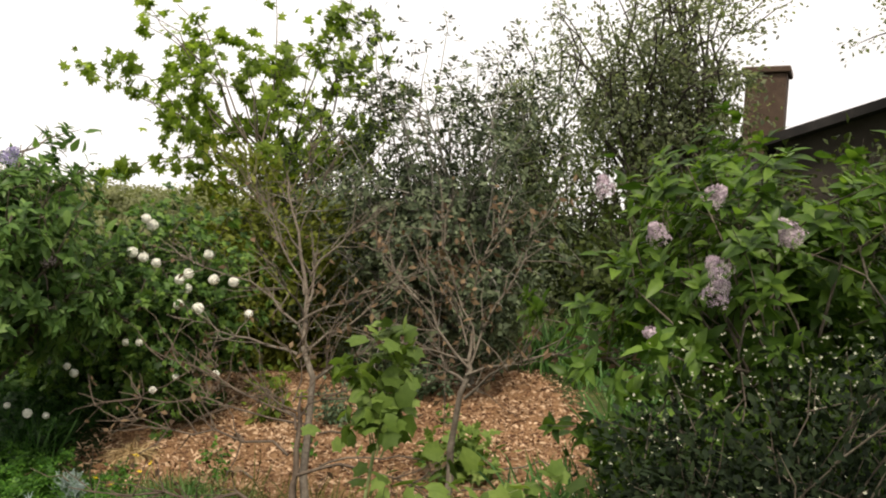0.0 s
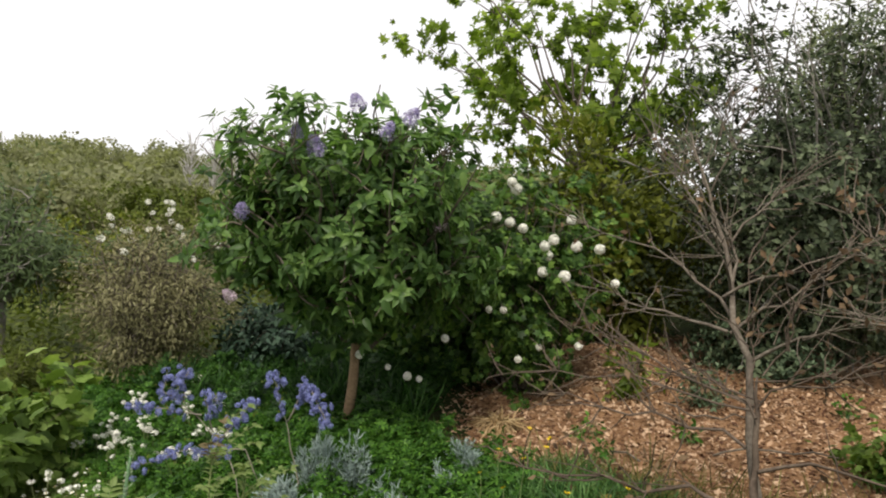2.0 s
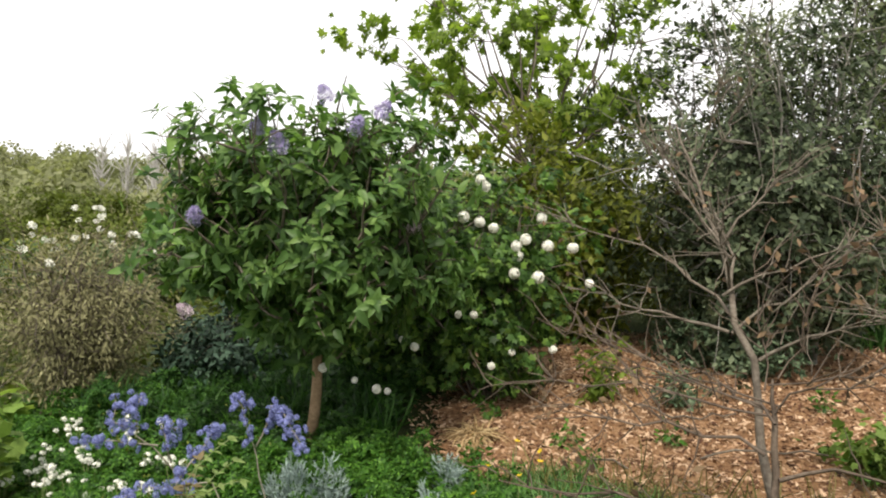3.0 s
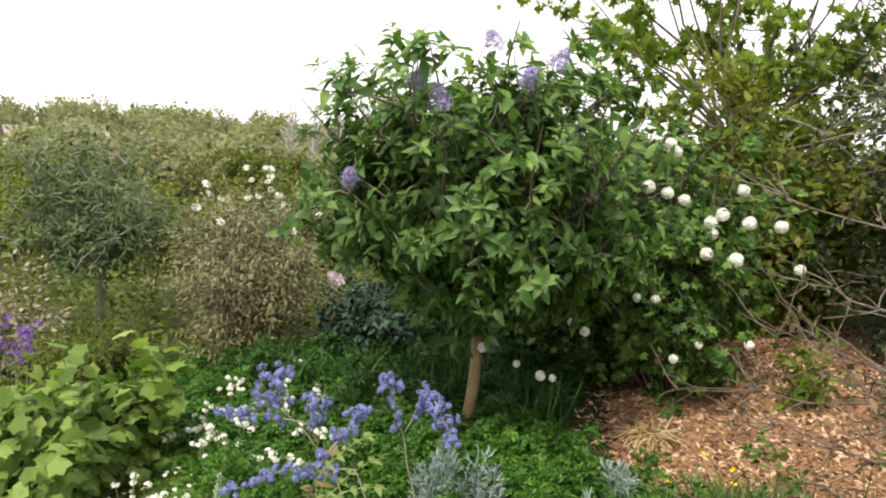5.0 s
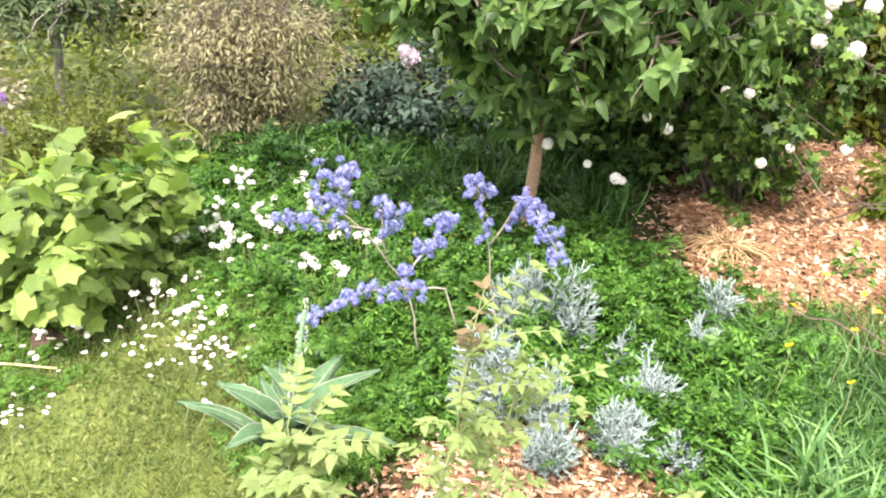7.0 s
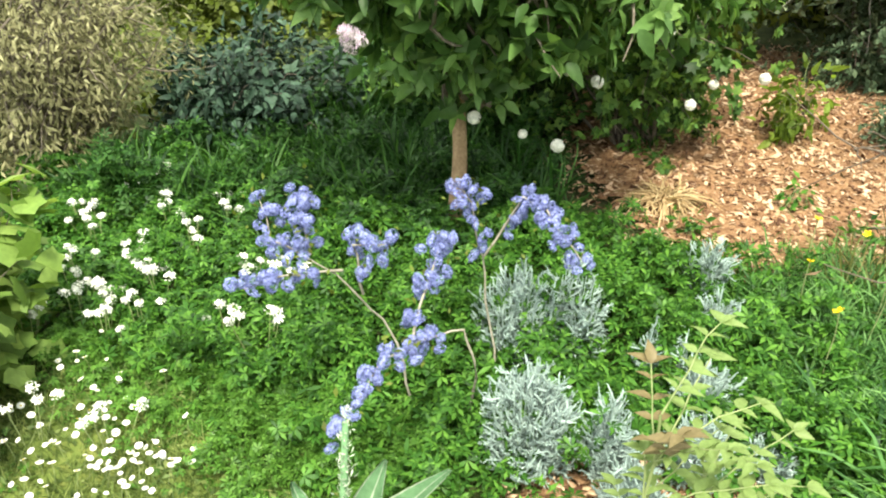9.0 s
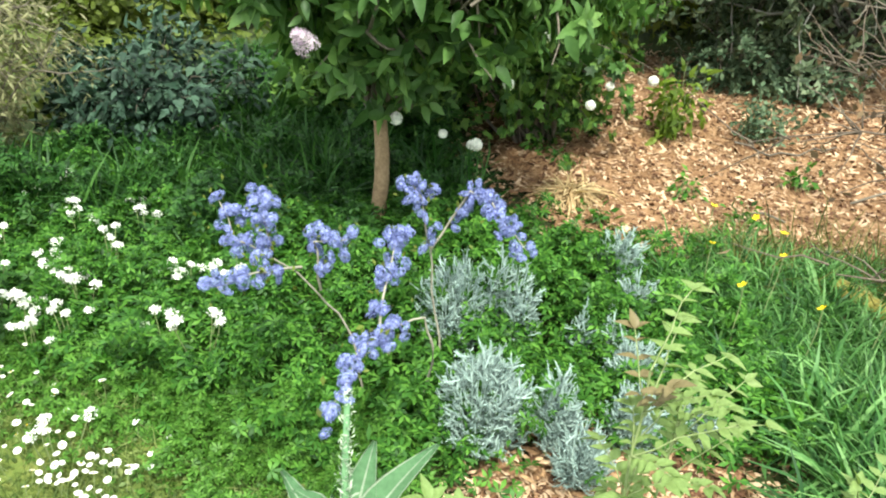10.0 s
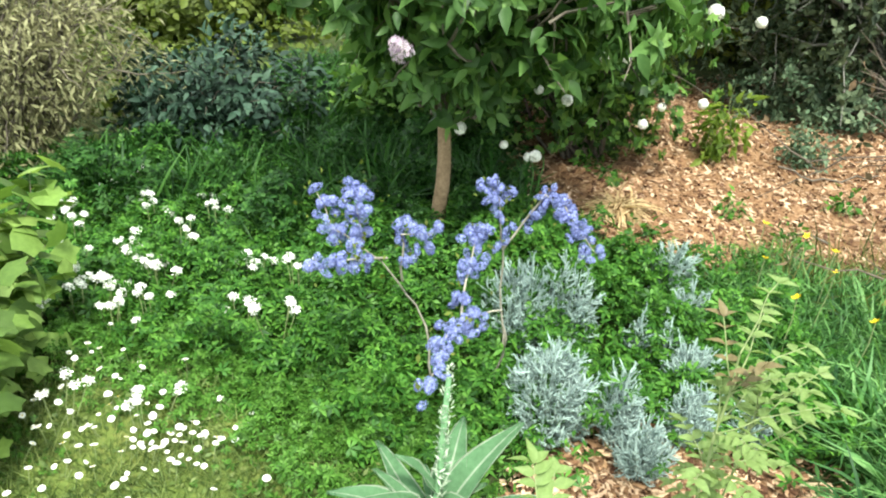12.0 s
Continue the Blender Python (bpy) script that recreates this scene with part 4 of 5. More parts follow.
# ---- blossom ----
def bare_copy(m):
    m = m.copy()
    m.materials.clear()
    return m


def heads(parent, name, meshes, mat, places, seed, size=1.0, tilt=25, label=""):
    """Flower heads as parts of their plant; the meshes are shared."""
    rng = np.random.default_rng(seed)
    for k, p in enumerate(places):
        ob = part(name, meshes[k % len(meshes)], mat, parent, label)
        s = size * rng.uniform(0.8, 1.18)
        ob.matrix_basis = Matrix.Translation(Vector(p) - parent.location) @ Euler((radians(rng.normal(0, tilt)), radians(rng.normal(0, tilt)), rng.uniform(0, 6.3))).to_matrix().to_4x4() @ Matrix.Scale(s, 4)


PANICLES = [cluster_mesh("lilac_panicle", 190, 0.05, 0.019, 80 + k, 4, 0.085) for k in range(3)]
heads(lilac, "flower_panicle", PANICLES, M_VIOLET, LILAC_VIOLET, 81, 1.0, 25, "violet lilac blossom")
heads(lilac, "flower_panicle", [bare_copy(m) for m in PANICLES], M_MAUVE, LILAC_MAUVE, 82, 0.75, 25, "faded mauve lilac blossom")
pink = bpy.data.objects["pink_lilac"]
heads(pink, "flower_panicle", [bare_copy(m) for m in PANICLES], M_MAUVE, PINK, 83, 0.85, 45, "fading pink lilac blossom")
BALLS = [cluster_mesh("snowball", 190, 0.033, 0.021, 90 + k, 5) for k in range(3)]
SNOW = [(-3.93, 3.38, 1.43), (-3.95, 3.45, 1.39), (-4.32, 2.91, 1.29), (-4.43, 2.87, 1.32), (-4.05, 3.39, 1.21), (-3.9, 3.35, 1.19), (-3.83, 3.39, 1.16), (-3.71, 3.7, 1.22),
        (-3.75, 3.51, 1.06), (-3.71, 3.54, 1.1), (-3.83, 3.65, 0.99), (-3.77, 3.53, 0.9), (-3.67, 3.72, 1.06), (-3.51, 3.73, 1.06), (-3.43, 3.8, 0.86), (-3.62, 3.55, 0.89)]
SNOW_LOW = [(-3.89, 3.5, 0.94), (-3.9, 3.56, 0.99), (-3.93, 3.38, 0.65), (-4.03, 3.36, 0.64), (-4.24, 3.11, 0.49), (-4.09, 3.05, 0.48), (-4.33, 2.92, 0.59), (-4.42, 2.67, 0.36), (-4.25, 2.75, 0.31),
            (-4.12, 2.79, 0.28), (-4.2, 2.96, 0.22), (-3.8, 3.39, 0.37), (-3.75, 3.52, 0.44), (-3.58, 3.69, 0.46), (-4.42, 2.81, 0.64)]
heads(vib, "snowball_flower", BALLS, M_WHITE, [(x + 0.09, y - 0.12, z + 0.01) for x, y, z in SNOW], 91, 0.92)
heads(vib, "snowball_flower", BALLS, M_WHITE, [(x + 0.08, y - 0.11, z + 0.01) for x, y, z in SNOW_LOW], 92, 0.66)
WHITEHEADS = [cluster_mesh("white_head", 12, 0.026, 0.034, 95 + k, 4, 0, 0.5) for k in range(3)]
rng = np.random.default_rng(96)
heads(tan, "white_blossom", [bare_copy(m) for m in WHITEHEADS], M_WHITE, [tuple(np.array((-6.75, 2.3, 0.66)) + q * np.array((0.58, 0.54, 0.5))) for q in unit(np.abs(rng.normal(size=(26, 3))) * np.array((1, 1, 1)) * rng.choice([-1, 1], (26, 3)) * np.array((1, 1, 0)) + np.array((0, 0, 0.9)) * rng.uniform(0.3, 1.4, (26, 1)))], 97, 1.0)
P = in_crown(900, (0.24, 0.0, 0.71 - g(-0.2, 2.2)), (0.68, 0.4, 0.6), rng, 0.1, -0.2)
tagged(part("bud_spray", scatter("bud_spray", floret_tpl(4), P, rng.normal(size=(900, 3)), rng.normal(0, 0.4, (900, 3)) + np.array((0, -0.5, 0.8)), rng.uniform(0.004, 0.011, 900)), M_CREAM, hebe, "tiny white buds"), kind="stuff")


# ---- blue ceanothus over the ground cover ----
def ceanothus():
    rng = np.random.default_rng(101)
    base = np.array((-3.86, 1.62, g(-3.86, 1.62)))
    root = thing("ceanothus_shrub", base, "sprawling ceanothus shrub with powder blue flower clusters", "bush")
    puffs = [cluster_mesh("flower_puff", 120, 0.0175, 0.0085, 102 + k, 5, 0, 1.2) for k in range(4)]
    runs = [[(-3.95, 1.6, -0.18), (-4.0, 1.52, 0.1), (-4.07, 1.42, 0.27), (-4.16, 1.29, 0.385), (-4.25, 1.34, 0.45)],
            [(-4.12, 1.36, 0.33), (-4.14, 1.37, 0.42), (-4.15, 1.4, 0.47)],
            [(-4.07, 1.42, 0.27), (-4.08, 1.25, 0.33), (-4.1, 1.13, 0.34)],
            [(-4.03, 1.47, 0.2), (-4.03, 1.42, 0.36), (-3.95, 1.45, 0.37)],
            [(-3.78, 1.62, -0.18), (-3.72, 1.5, 0.1), (-3.74, 1.47, 0.2), (-3.8, 1.35, 0.2), (-3.784, 1.173, 0.238), (-3.73, 0.98, 0.235)],
            [(-3.8, 1.35, 0.2), (-3.837, 1.439, 0.267), (-3.859, 1.536, 0.333), (-3.87, 1.58, 0.37)],
            [(-3.8, 1.8, -0.15), (-3.84, 1.75, 0.2), (-3.855, 1.692, 0.42), (-3.88, 1.68, 0.46)],
            [(-3.84, 1.75, 0.25), (-3.738, 1.75, 0.45), (-3.68, 1.77, 0.42), (-3.64, 1.776, 0.36), (-3.57, 1.78, 0.3)]]
    first = [3, 1, 1, 1, 3, 1, 2, 1]
    for run, f in zip(runs, first):
        pts = np.array(run) - base
        line = np.vstack([wander(pts[k], pts[k + 1], 5, rng, 0.05)[:-1] for k in range(len(pts) - 1)] + [pts[-1:]])
        stem = part("stem", tubes("stem", [(line, np.linspace(0.004, 0.0011, len(line)))], 6), M_PALESTEM, root)
        bloom = line[4 * f - 2:]
        n = max(12, int(len(bloom) * 3.1))
        for k in range(n):
            p = bloom[min(len(bloom) - 1, int(k / n * len(bloom)))] + rng.normal(0, 0.019, 3)
            ob = part("flower_puff", puffs[k % 4], M_BLUE, root)
            ob.matrix_basis = Matrix.Translation(p) @ Euler(rng.normal(0, 0.6, 3)).to_matrix().to_4x4() @ Matrix.Diagonal((*rng.uniform(0.5, 1.0, 2), rng.uniform(0.6, 1.2), 1))
        m = 34
        Q = bloom[rng.integers(0, len(bloom), m)] + rng.normal(0, 0.026, (m, 3))
        tagged(part("foliage", scatter("foliage", SMALL, Q, rng.normal(size=(m, 3)), rng.normal(0, 0.5, (m, 3)) + np.array((0, 0, 1)), rng.uniform(0.012, 0.024, m)), M_OLIVE, root), kind="stuff")


ceanothus()


# ---- silver santolina ----
def santolina(x, y, w, h, sprigs, seed):
    """A dome of stubby woolly fingers that curl upwards and outwards, down to the foot."""
    rng = np.random.default_rng(seed)
    root = thing("santolina", (x, y, g(x, y)), "clump of silver-grey santolina with fine woolly sprigs", "plant", "santolina clumps")
    fingers, stems, P, D, N, S = [], [], [], [], [], []
    for _ in range(sprigs):
        a, r = rng.uniform(0, 6.3), w * rng.random() ** 0.55
        top = np.array((math.cos(a) * r, math.sin(a) * r, h * (1 - 0.4 * (r / w) ** 2) * rng.uniform(0.3, 1.02)))
        foot = np.array((top[0] * 0.5, top[1] * 0.5, 0.0))
        stems.append((wander(foot, top, 5, rng, 0.06), np.linspace(0.0016, 0.0012, 5)))
        for _ in range(5):
            f = rng.uniform(0.45, 1.0)
            p = foot + (top - foot) * f
            d = unit(np.array((math.cos(a) * r / w * 0.8, math.sin(a) * r / w * 0.8, 0.75)) + rng.normal(0, 0.5, 3))
            n = rng.uniform(0.03, 0.055)
            mid = p + d * n * 0.55
            q = np.array([p, mid, mid + unit(d + np.array((0, 0, 0.7)) + rng.normal(0, 0.3, 3)) * n * 0.45])
            fingers.append((q, np.array((0.002, 0.0031, 0.0014))))
            m = 8
            u = rng.uniform(0.2, 1, m)[:, None]
            P.append(p + (q[2] - p) * u), D.append(rng.normal(size=(m, 3)) * 0.7 + d), N.append(rng.normal(size=(m, 3))), S.append(rng.uniform(0.008, 0.016, m))
    tagged(part("stem", tubes("stem", stems, 3), M_SANTOL, root), kind="stuff")
    tagged(part("sprig_core", tubes("sprig_core", fingers, 4), M_SANTOL, root), kind="stuff")
    part("foliage", scatter("foliage", NEEDLE2, np.vstack(P), np.vstack(D), np.vstack(N), np.hstack(S)), M_SANTOL, root)


NEEDLE2 = blade_tpl([(0.55, 0.11)], 1.0, 0.0, 0.1)
for x, y, w, h, n, sd in [(-3.58, 1.56, 0.115, 0.34, 220, 111), (-3.80, 1.92, 0.12, 0.36, 130, 112), (-3.67, 2.02, 0.10, 0.33, 110, 113), (-3.39, 1.61, 0.055, 0.28, 70, 114), (-3.29, 1.53, 0.065, 0.18, 70, 115),
                          (-3.20, 1.71, 0.07, 0.2, 70, 116), (-3.23, 1.9, 0.075, 0.22, 80, 122), (-3.41, 1.99, 0.035, 0.24, 24, 117), (-3.31, 1.99, 0.04, 0.21, 26, 118), (-3.29, 2.24, 0.06, 0.24, 40, 119), (-3.39, 2.5, 0.07, 0.25, 44, 120), (-3.05, 1.8, 0.06, 0.13, 44, 121)]:
    santolina(x, y, w, h, int(n * 1.35), sd)


def blue_grass(x, y, n, seed):
    """A tall tuft of stiff blue-green leaves."""
    rng = np.random.default_rng(seed)
    P = np.column_stack([rng.normal(0, 0.07, n), rng.normal(0, 0.07, n), np.full(n, -0.01)])
    D = np.array((0, 0, 1.0)) + np.column_stack([P[:, 0] * 3, P[:, 1] * 3, np.zeros(n)]) + rng.normal(0, 0.1, (n, 3))
    root = thing("blue_grass", (x, y, g(x, y)), "tall tuft of stiff blue-green leaves beside the lawn", "plant", "blue-green tufts")
    part("foliage", scatter("foliage", curved_blade(0.4, 0.45), P, D, rng.normal(size=(n, 3)) * np.array((1, 1, 0.1)), rng.uniform(0.25, 0.5, n)), M_BLUEGRASS, root)


blue_grass(-5.4, 0.12, 520, 123)
blue_grass(-5.58, 0.32, 480, 124)


# ---- mullein with broad felted leaves ----
def big_leaf(name, length, width, droop, seed):
    """A broad pointed leaf with a sunk midrib, wavy rim and some thickness."""
    rng = np.random.default_rng(seed)
    bm = bmesh.new()
    rows, across = 10, (-1.0, -0.88, -0.5, -0.07, 0.07, 0.5, 0.88, 1.0)
    cols = len(across)
    ph = rng.uniform(0, 6)
    grid = []
    for i in range(rows):
        t = i / (rows - 1)
        w = width * (math.sin(math.pi * min(1, t * 0.92 + 0.06)) ** 0.8) * (1 - 0.25 * t) + 0.001
        row = []
        for j in range(cols):
            s = across[j]
            z = -droop * t * t * length + abs(s) * w * 0.45 + 0.006 * math.sin(9 * t + ph + 3 * s) * abs(s)
            row.append(bm.verts.new((s * w, t * length, z)))
        grid.append(row)
    for i in range(rows - 1):
        for j in range(cols - 1):
            bm.faces.new((grid[i][j], grid[i][j + 1], grid[i + 1][j + 1], grid[i + 1][j])).material_index = 1 if j in (0, 3, 6) else 0
    ext = bmesh.ops.solidify(bm, geom=bm.faces[:], thickness=0.0018)
    for f in bm.faces:
        f.smooth = True
    me = bpy.data.meshes.new(name)
    bm.to_mesh(me)
    bm.free()
    return me


def mullein():
    rng = np.random.default_rng(131)
    base = (-3.6, 0.82, g(-3.6, 0.82))
    root = thing("mullein_plant", base, "grey-green mullein with felted broad leaves and a woolly flower spike", "plant")
    top = np.array((-3.67, 0.94, 0.30)) - np.array(base)
    line = wander((0, 0, 0), top, 10, rng, 0.01)
    part("stalk", tubes("stalk", [(line, np.linspace(0.011, 0.006, 10))], 8), M_MULLEIN, root)
    n = 330
    u = 0.55 + 0.5 * rng.random(n)
    P = np.array([line[0] + (top - line[0]) * v for v in u]) + rng.normal(0, 0.006, (n, 3))
    D = rng.normal(size=(n, 3)) * np.array((1, 1, 0.3)) + np.array((0, 0, 0.9))
    S = (1.15 - u) * 0.026 + 0.007
    part("flower_spike", scatter("flower_spike", NEEDLE2, P, D, rng.normal(size=(n, 3)), S), M_WOOL, root, "woolly bud spike")
    for k in range(20):
        low = k < 15
        me = big_leaf("leaf", rng.uniform(0.19, 0.27) if low else rng.uniform(0.09, 0.13), rng.uniform(0.03, 0.043) if low else 0.02, rng.uniform(0.15, 0.55), 140 + k)
        ob = part("leaf", me, M_MULLEIN, root)
        me.materials.append(M_WOOL)
        f = rng.uniform(0.34, 0.5) if low else rng.uniform(0.45, 0.7)
        p = line[0] + (top - line[0]) * f
        ob.matrix_basis = Matrix.Translation(p) @ Euler((radians(rng.uniform(34, 72) if low else rng.uniform(40, 60)), 0, k * 2.4 + rng.uniform(-0.3, 0.3)), "XYZ").to_matrix().to_4x4()


mullein()


# ---- seedlings with feathered leaves ----
LEAFLET = blade_tpl([(0.18, 0.2), (0.45, 0.27), (0.75, 0.16)], 1.05, 0.25, 0.12)
LEAFLETS = [mesh_of("leaflet", *LEAFLET), mesh_of("leaflet", *LEAFLET)]
LEAFLETS[0].materials.append(M_ROSE)
LEAFLETS[1].materials.append(M_ROSE_RED)


def pinnate_shoot(base, top, fans, seed, label, size=0.034, red=0.25):
    """An upright shoot that carries leaves of paired leaflets; the newest are reddish."""
    rng = np.random.default_rng(seed)
    root = thing("rose_shoot", base, label, "plant", "rose shoots")
    top = np.array(top) - np.array(base)
    line = wander((0, 0, -0.02), top, 10, rng, 0.03)
    part("stalk", tubes("stalk", [(line, np.linspace(0.0045, 0.0022, 10))], 6), M_STEM, root)
    for k in range(fans):
        f = 0.5 + 0.5 * (k / (fans - 1)) ** 0.8
        p0 = line[min(9, int(f * 9))]
        a = k * 2.4 + rng.uniform(-0.4, 0.4)
        d = np.array((math.cos(a), math.sin(a), rng.uniform(0.15, 0.7)))
        rachis = wander(p0, p0 + unit(d) * rng.uniform(0.08, 0.12) + 0.05 * (f > 0.8), 6, rng, 0.04, 0.08)
        leaf = part("leaf", tubes("leaf", [(rachis, np.linspace(0.0018, 0.001, 6))], 4), M_STEM, root)
        P, D = [], []
        for j in range(1, 6):
            t = unit(rachis[j] - rachis[j - 1])
            side = unit(np.cross(t, (0, 0, 1.0)))
            for s in ((-1, 1) if j < 5 else (-1, 1, 0)):
                P.append(rachis[j]), D.append(side * s + t * 0.6 if s else t)
        red_leaf = f > 1 - 0.4 * red and rng.random() < 0.1
        for p, d in zip(P, D):
            y = unit(np.array(d) + rng.normal(0, 0.12, 3))
            n = np.array((0, 0, 1.0)) + rng.normal(0, 0.25, 3)
            z = unit(n - (n @ y) * y)
            x = np.cross(y, z)
            ob = part("leaflet", LEAFLETS[1 if red_leaf else 0], None, leaf)
            m = Matrix(((x[0], y[0], z[0], p[0]), (x[1], y[1], z[1], p[1]), (x[2], y[2], z[2], p[2]), (0, 0, 0, 1)))
            ob.matrix_basis = m @ Matrix.Scale(size * rng.uniform(0.8, 1.25), 4)
    return root


pinnate_shoot((-3.17, 1.0, g(-3.17, 1.0)), (-3.165, 1.0, 0.5), 20, 151, "tall rose shoot with yellow-green feathered leaves and red tips", 0.03)
pinnate_shoot((-3.12, 1.06, g(-3.12, 1.06)), (-3.1, 1.1, 0.36), 16, 152, "rose shoot with pale green feathered leaves", 0.029, 0.15)
pinnate_shoot((-3.38, 0.72, g(-3.38, 0.72)), (-3.4, 0.74, 0.2), 18, 153, "leafy rose shoot with yellow-green leaves", 0.042, 0.0)
pinnate_shoot((-3.32, 0.62, g(-3.32, 0.62)), (-3.34, 0.64, 0.12), 14, 154, "short leafy rose shoot with yellow-green leaves", 0.04, 0.0)
pinnate_shoot((-2.72, 1.25, g(-2.72, 1.25)), (-2.74, 1.28, 0.12), 8, 155, "low rose shoot in the long grass", 0.036, 0.3)
plant("lime_sapling", "lime green leafy sapling growing in the mulch", "sapling", (-3.39, 4.05, g(-3.39, 4.05)), (-3.39, 4.04, 0.32), (0.15, 0.12, 0.24), 16, 240, OVATE, 0.068, M_MAPLE, M_STEM, stem=0.006, spread=0.03, seed=156, stems=2, twigs=1, low=-0.9)


def weed(x, y, r, seed):
    plant("mulch_weed", "small green weed growing through the mulch", "plant", (x, y, g(x, y) + 0.02), (x, y, g(x, y) + 0.05 + r * 0.5), (r, r, r * 0.7), 9, 60, SMALL, 0.045, M_COVER, M_STEM,
          stem=0.003, spread=0.02, seed=seed, stems=3, twigs=1, group="mulch weeds")


for x, y, r, sd in [(-3.98, 3.6, 0.09, 261), (-3.86, 3.5, 0.07, 262), (-3.25, 3.35, 0.07, 263), (-3.0, 3.1, 0.08, 264), (-2.75, 3.6, 0.06, 265), (-3.6, 2.95, 0.06, 266), (-2.2, 4.4, 0.08, 267), (-1.9, 3.6, 0.07, 268)]:
    weed(x, y, r, sd)
plant("leafy_weed", "bright green leafy plant at the edge of the mulch", "plant", (-1.8, 3.7, g(-1.8, 3.7)), (-1.8, 3.7, g(-1.8, 3.7) + 0.16), (0.26, 0.2, 0.17), 22, 420, LOBED, 0.07, M_CURRANT, M_STEM,
      stem=0.004, spread=0.04, seed=270, stems=5, twigs=1, up=0.4)


# ---- flowers in the grass ----
def daisy_mesh():
    V, F = [(0, 0, 0.002)], []
    n = 12
    for k in range(n):
        a = 2 * math.pi * k / n
        for da, r in ((-0.2, 0.8), (0.0, 1.0), (0.2, 0.8)):
            V.append((math.cos(a + da) * r, math.sin(a + da) * r, 0.10 * r))
        o = 1 + 3 * k
        F += [(0, o, o + 1), (0, o + 1, o + 2)]
    return mesh_of("petals", np.array(V) * 0.0125, F)


def disc_mesh(name, r, h):
    bm = bmesh.new()
    bmesh.ops.create_uvsphere(bm, u_segments=8, v_segments=5, radius=r)
    bmesh.ops.scale(bm, vec=(1, 1, h), verts=bm.verts)
    me = bpy.data.meshes.new(name)
    bm.to_mesh(me)
    bm.free()
    return me


def daisies():
    rng = np.random.default_rng(161)
    first = thing("daisy", (0, 0, 0), "small white lawn daisy with a yellow centre", "flower", "lawn daisies")
    part("petals", daisy_mesh(), M_WHITE, first)
    part("centre", disc_mesh("centre", 0.0032, 0.5), M_YELLOW, first, "yellow centre").location.z = 0.001
    part("stalk", tubes("stalk", [([(0, 0, 0), (0.003, 0, -0.03), (0.002, 0.002, -0.07)], [0.0011, 0.0011, 0.0011])], 4), M_STEM, first)
    used = False
    for cx, cy, s, n in [(-4.47, 1.03, 0.07, 42), (-4.78, 1.02, 0.13, 26), (-4.74, 0.88, 0.07, 10), (-4.85, 0.2, 0.06, 22), (-4.62, 0.3, 0.05, 14), (-4.52, 0.46, 0.06, 18), (-4.92, 0.68, 0.08, 28), (-4.58, 0.93, 0.1, 8),
                         (-4.43, 1.09, 0.07, 12), (-4.14, 0.88, 0.03, 5), (-4.8, 1.2, 0.1, 10), (-5.05, 1.2, 0.1, 8), (-4.95, 0.45, 0.08, 8)]:
        for _ in range(n):
            x, y = rng.normal(cx, s), rng.normal(cy, s)
            m = Matrix.Translation((x, y, g(x, y) + lumpy(x, y, 0.025, 1.6) + rng.uniform(0.075, 0.11))) @ Euler((rng.normal(-0.1, 0.3), rng.normal(0, 0.3), rng.uniform(0, 6.3))).to_matrix().to_4x4() @ Matrix.Scale(rng.uniform(0.6, 1.05), 4)
            if not used:
                first.matrix_basis, used = m, True
            else:
                copy_thing(first, m)


daisies()


def stalk_flower(name, label, category, group, places, head, mat, seed, height, size=1.0, heads_each=1, wide=0.02, leaf=True):
    """Flowers on thin stalks rising from the growth."""
    rng = np.random.default_rng(seed)
    for x, y in places:
        z = g(x, y)
        root = thing(name, (x, y, z), label, category, group)
        for k in range(heads_each):
            h = height * rng.uniform(0.85, 1.15)
            tip = np.array((rng.normal(0, wide), rng.normal(0, wide), h))
            part("stalk", tubes("stalk", [(wander((tip[0] * 0.3, tip[1] * 0.3, 0), tip, 5, rng, 0.03), [0.0016] * 5)], 4), M_STEM, root)
            ob = part("flower_head", head[k % len(head)], mat, root)
            ob.matrix_basis = Matrix.Translation(tip) @ Euler(rng.normal(0, 0.35, 3)).to_matrix().to_4x4() @ Matrix.Scale(size * rng.uniform(0.8, 1.2), 4)


stalk_flower("white_flower", "white flower cluster on a thin stalk in the ground cover", "flower", "white border flowers",
             [(-5.16, 1.48), (-5.14, 1.46), (-5.02, 1.38), (-5.07, 1.63), (-4.8, 1.79), (-4.65, 1.56), (-5.22, 2.12), (-5.84, 2.32), (-5.83, 1.89), (-5.24, 1.41), (-5.16, 1.6), (-4.6, 1.83), (-5.17, 1.87), (-5.46, 2.02),
              (-5.92, 2.16), (-5.38, 2.26), (-5.65, 1.79), (-4.96, 1.47), (-4.52, 1.57), (-4.84, 0.98), (-4.6, 1.06), (-5.32, 1.48), (-5.32, 1.26), (-5.19, 1.62), (-4.77, 1.81), (-5.77, 1.83), (-5.11, 1.69), (-5.5, 1.6), (-5.6, 2.1), (-5.4, 1.75)],
             WHITEHEADS, M_WHITE, 171, 0.19, 0.62, 4, 0.04)
BUTTER = [mesh_of("buttercup_head", floret_tpl(5, 0.5, 0.55)[0] * 0.032, floret_tpl(5, 0.5, 0.55)[1])]
stalk_flower("buttercup", "yellow buttercup standing in the long grass", "flower", "buttercups", [(-2.97, 2.15), (-2.9, 2.34), (-2.89, 2.5), (-3.09, 2.45), (-2.77, 2.1), (-2.6, 2.2), (-3.0, 2.62), (-3.12, 2.66), (-2.4, 2.4)],
             BUTTER, M_YELLOW, 172, 0.32, 1.0, 1, 0.02)
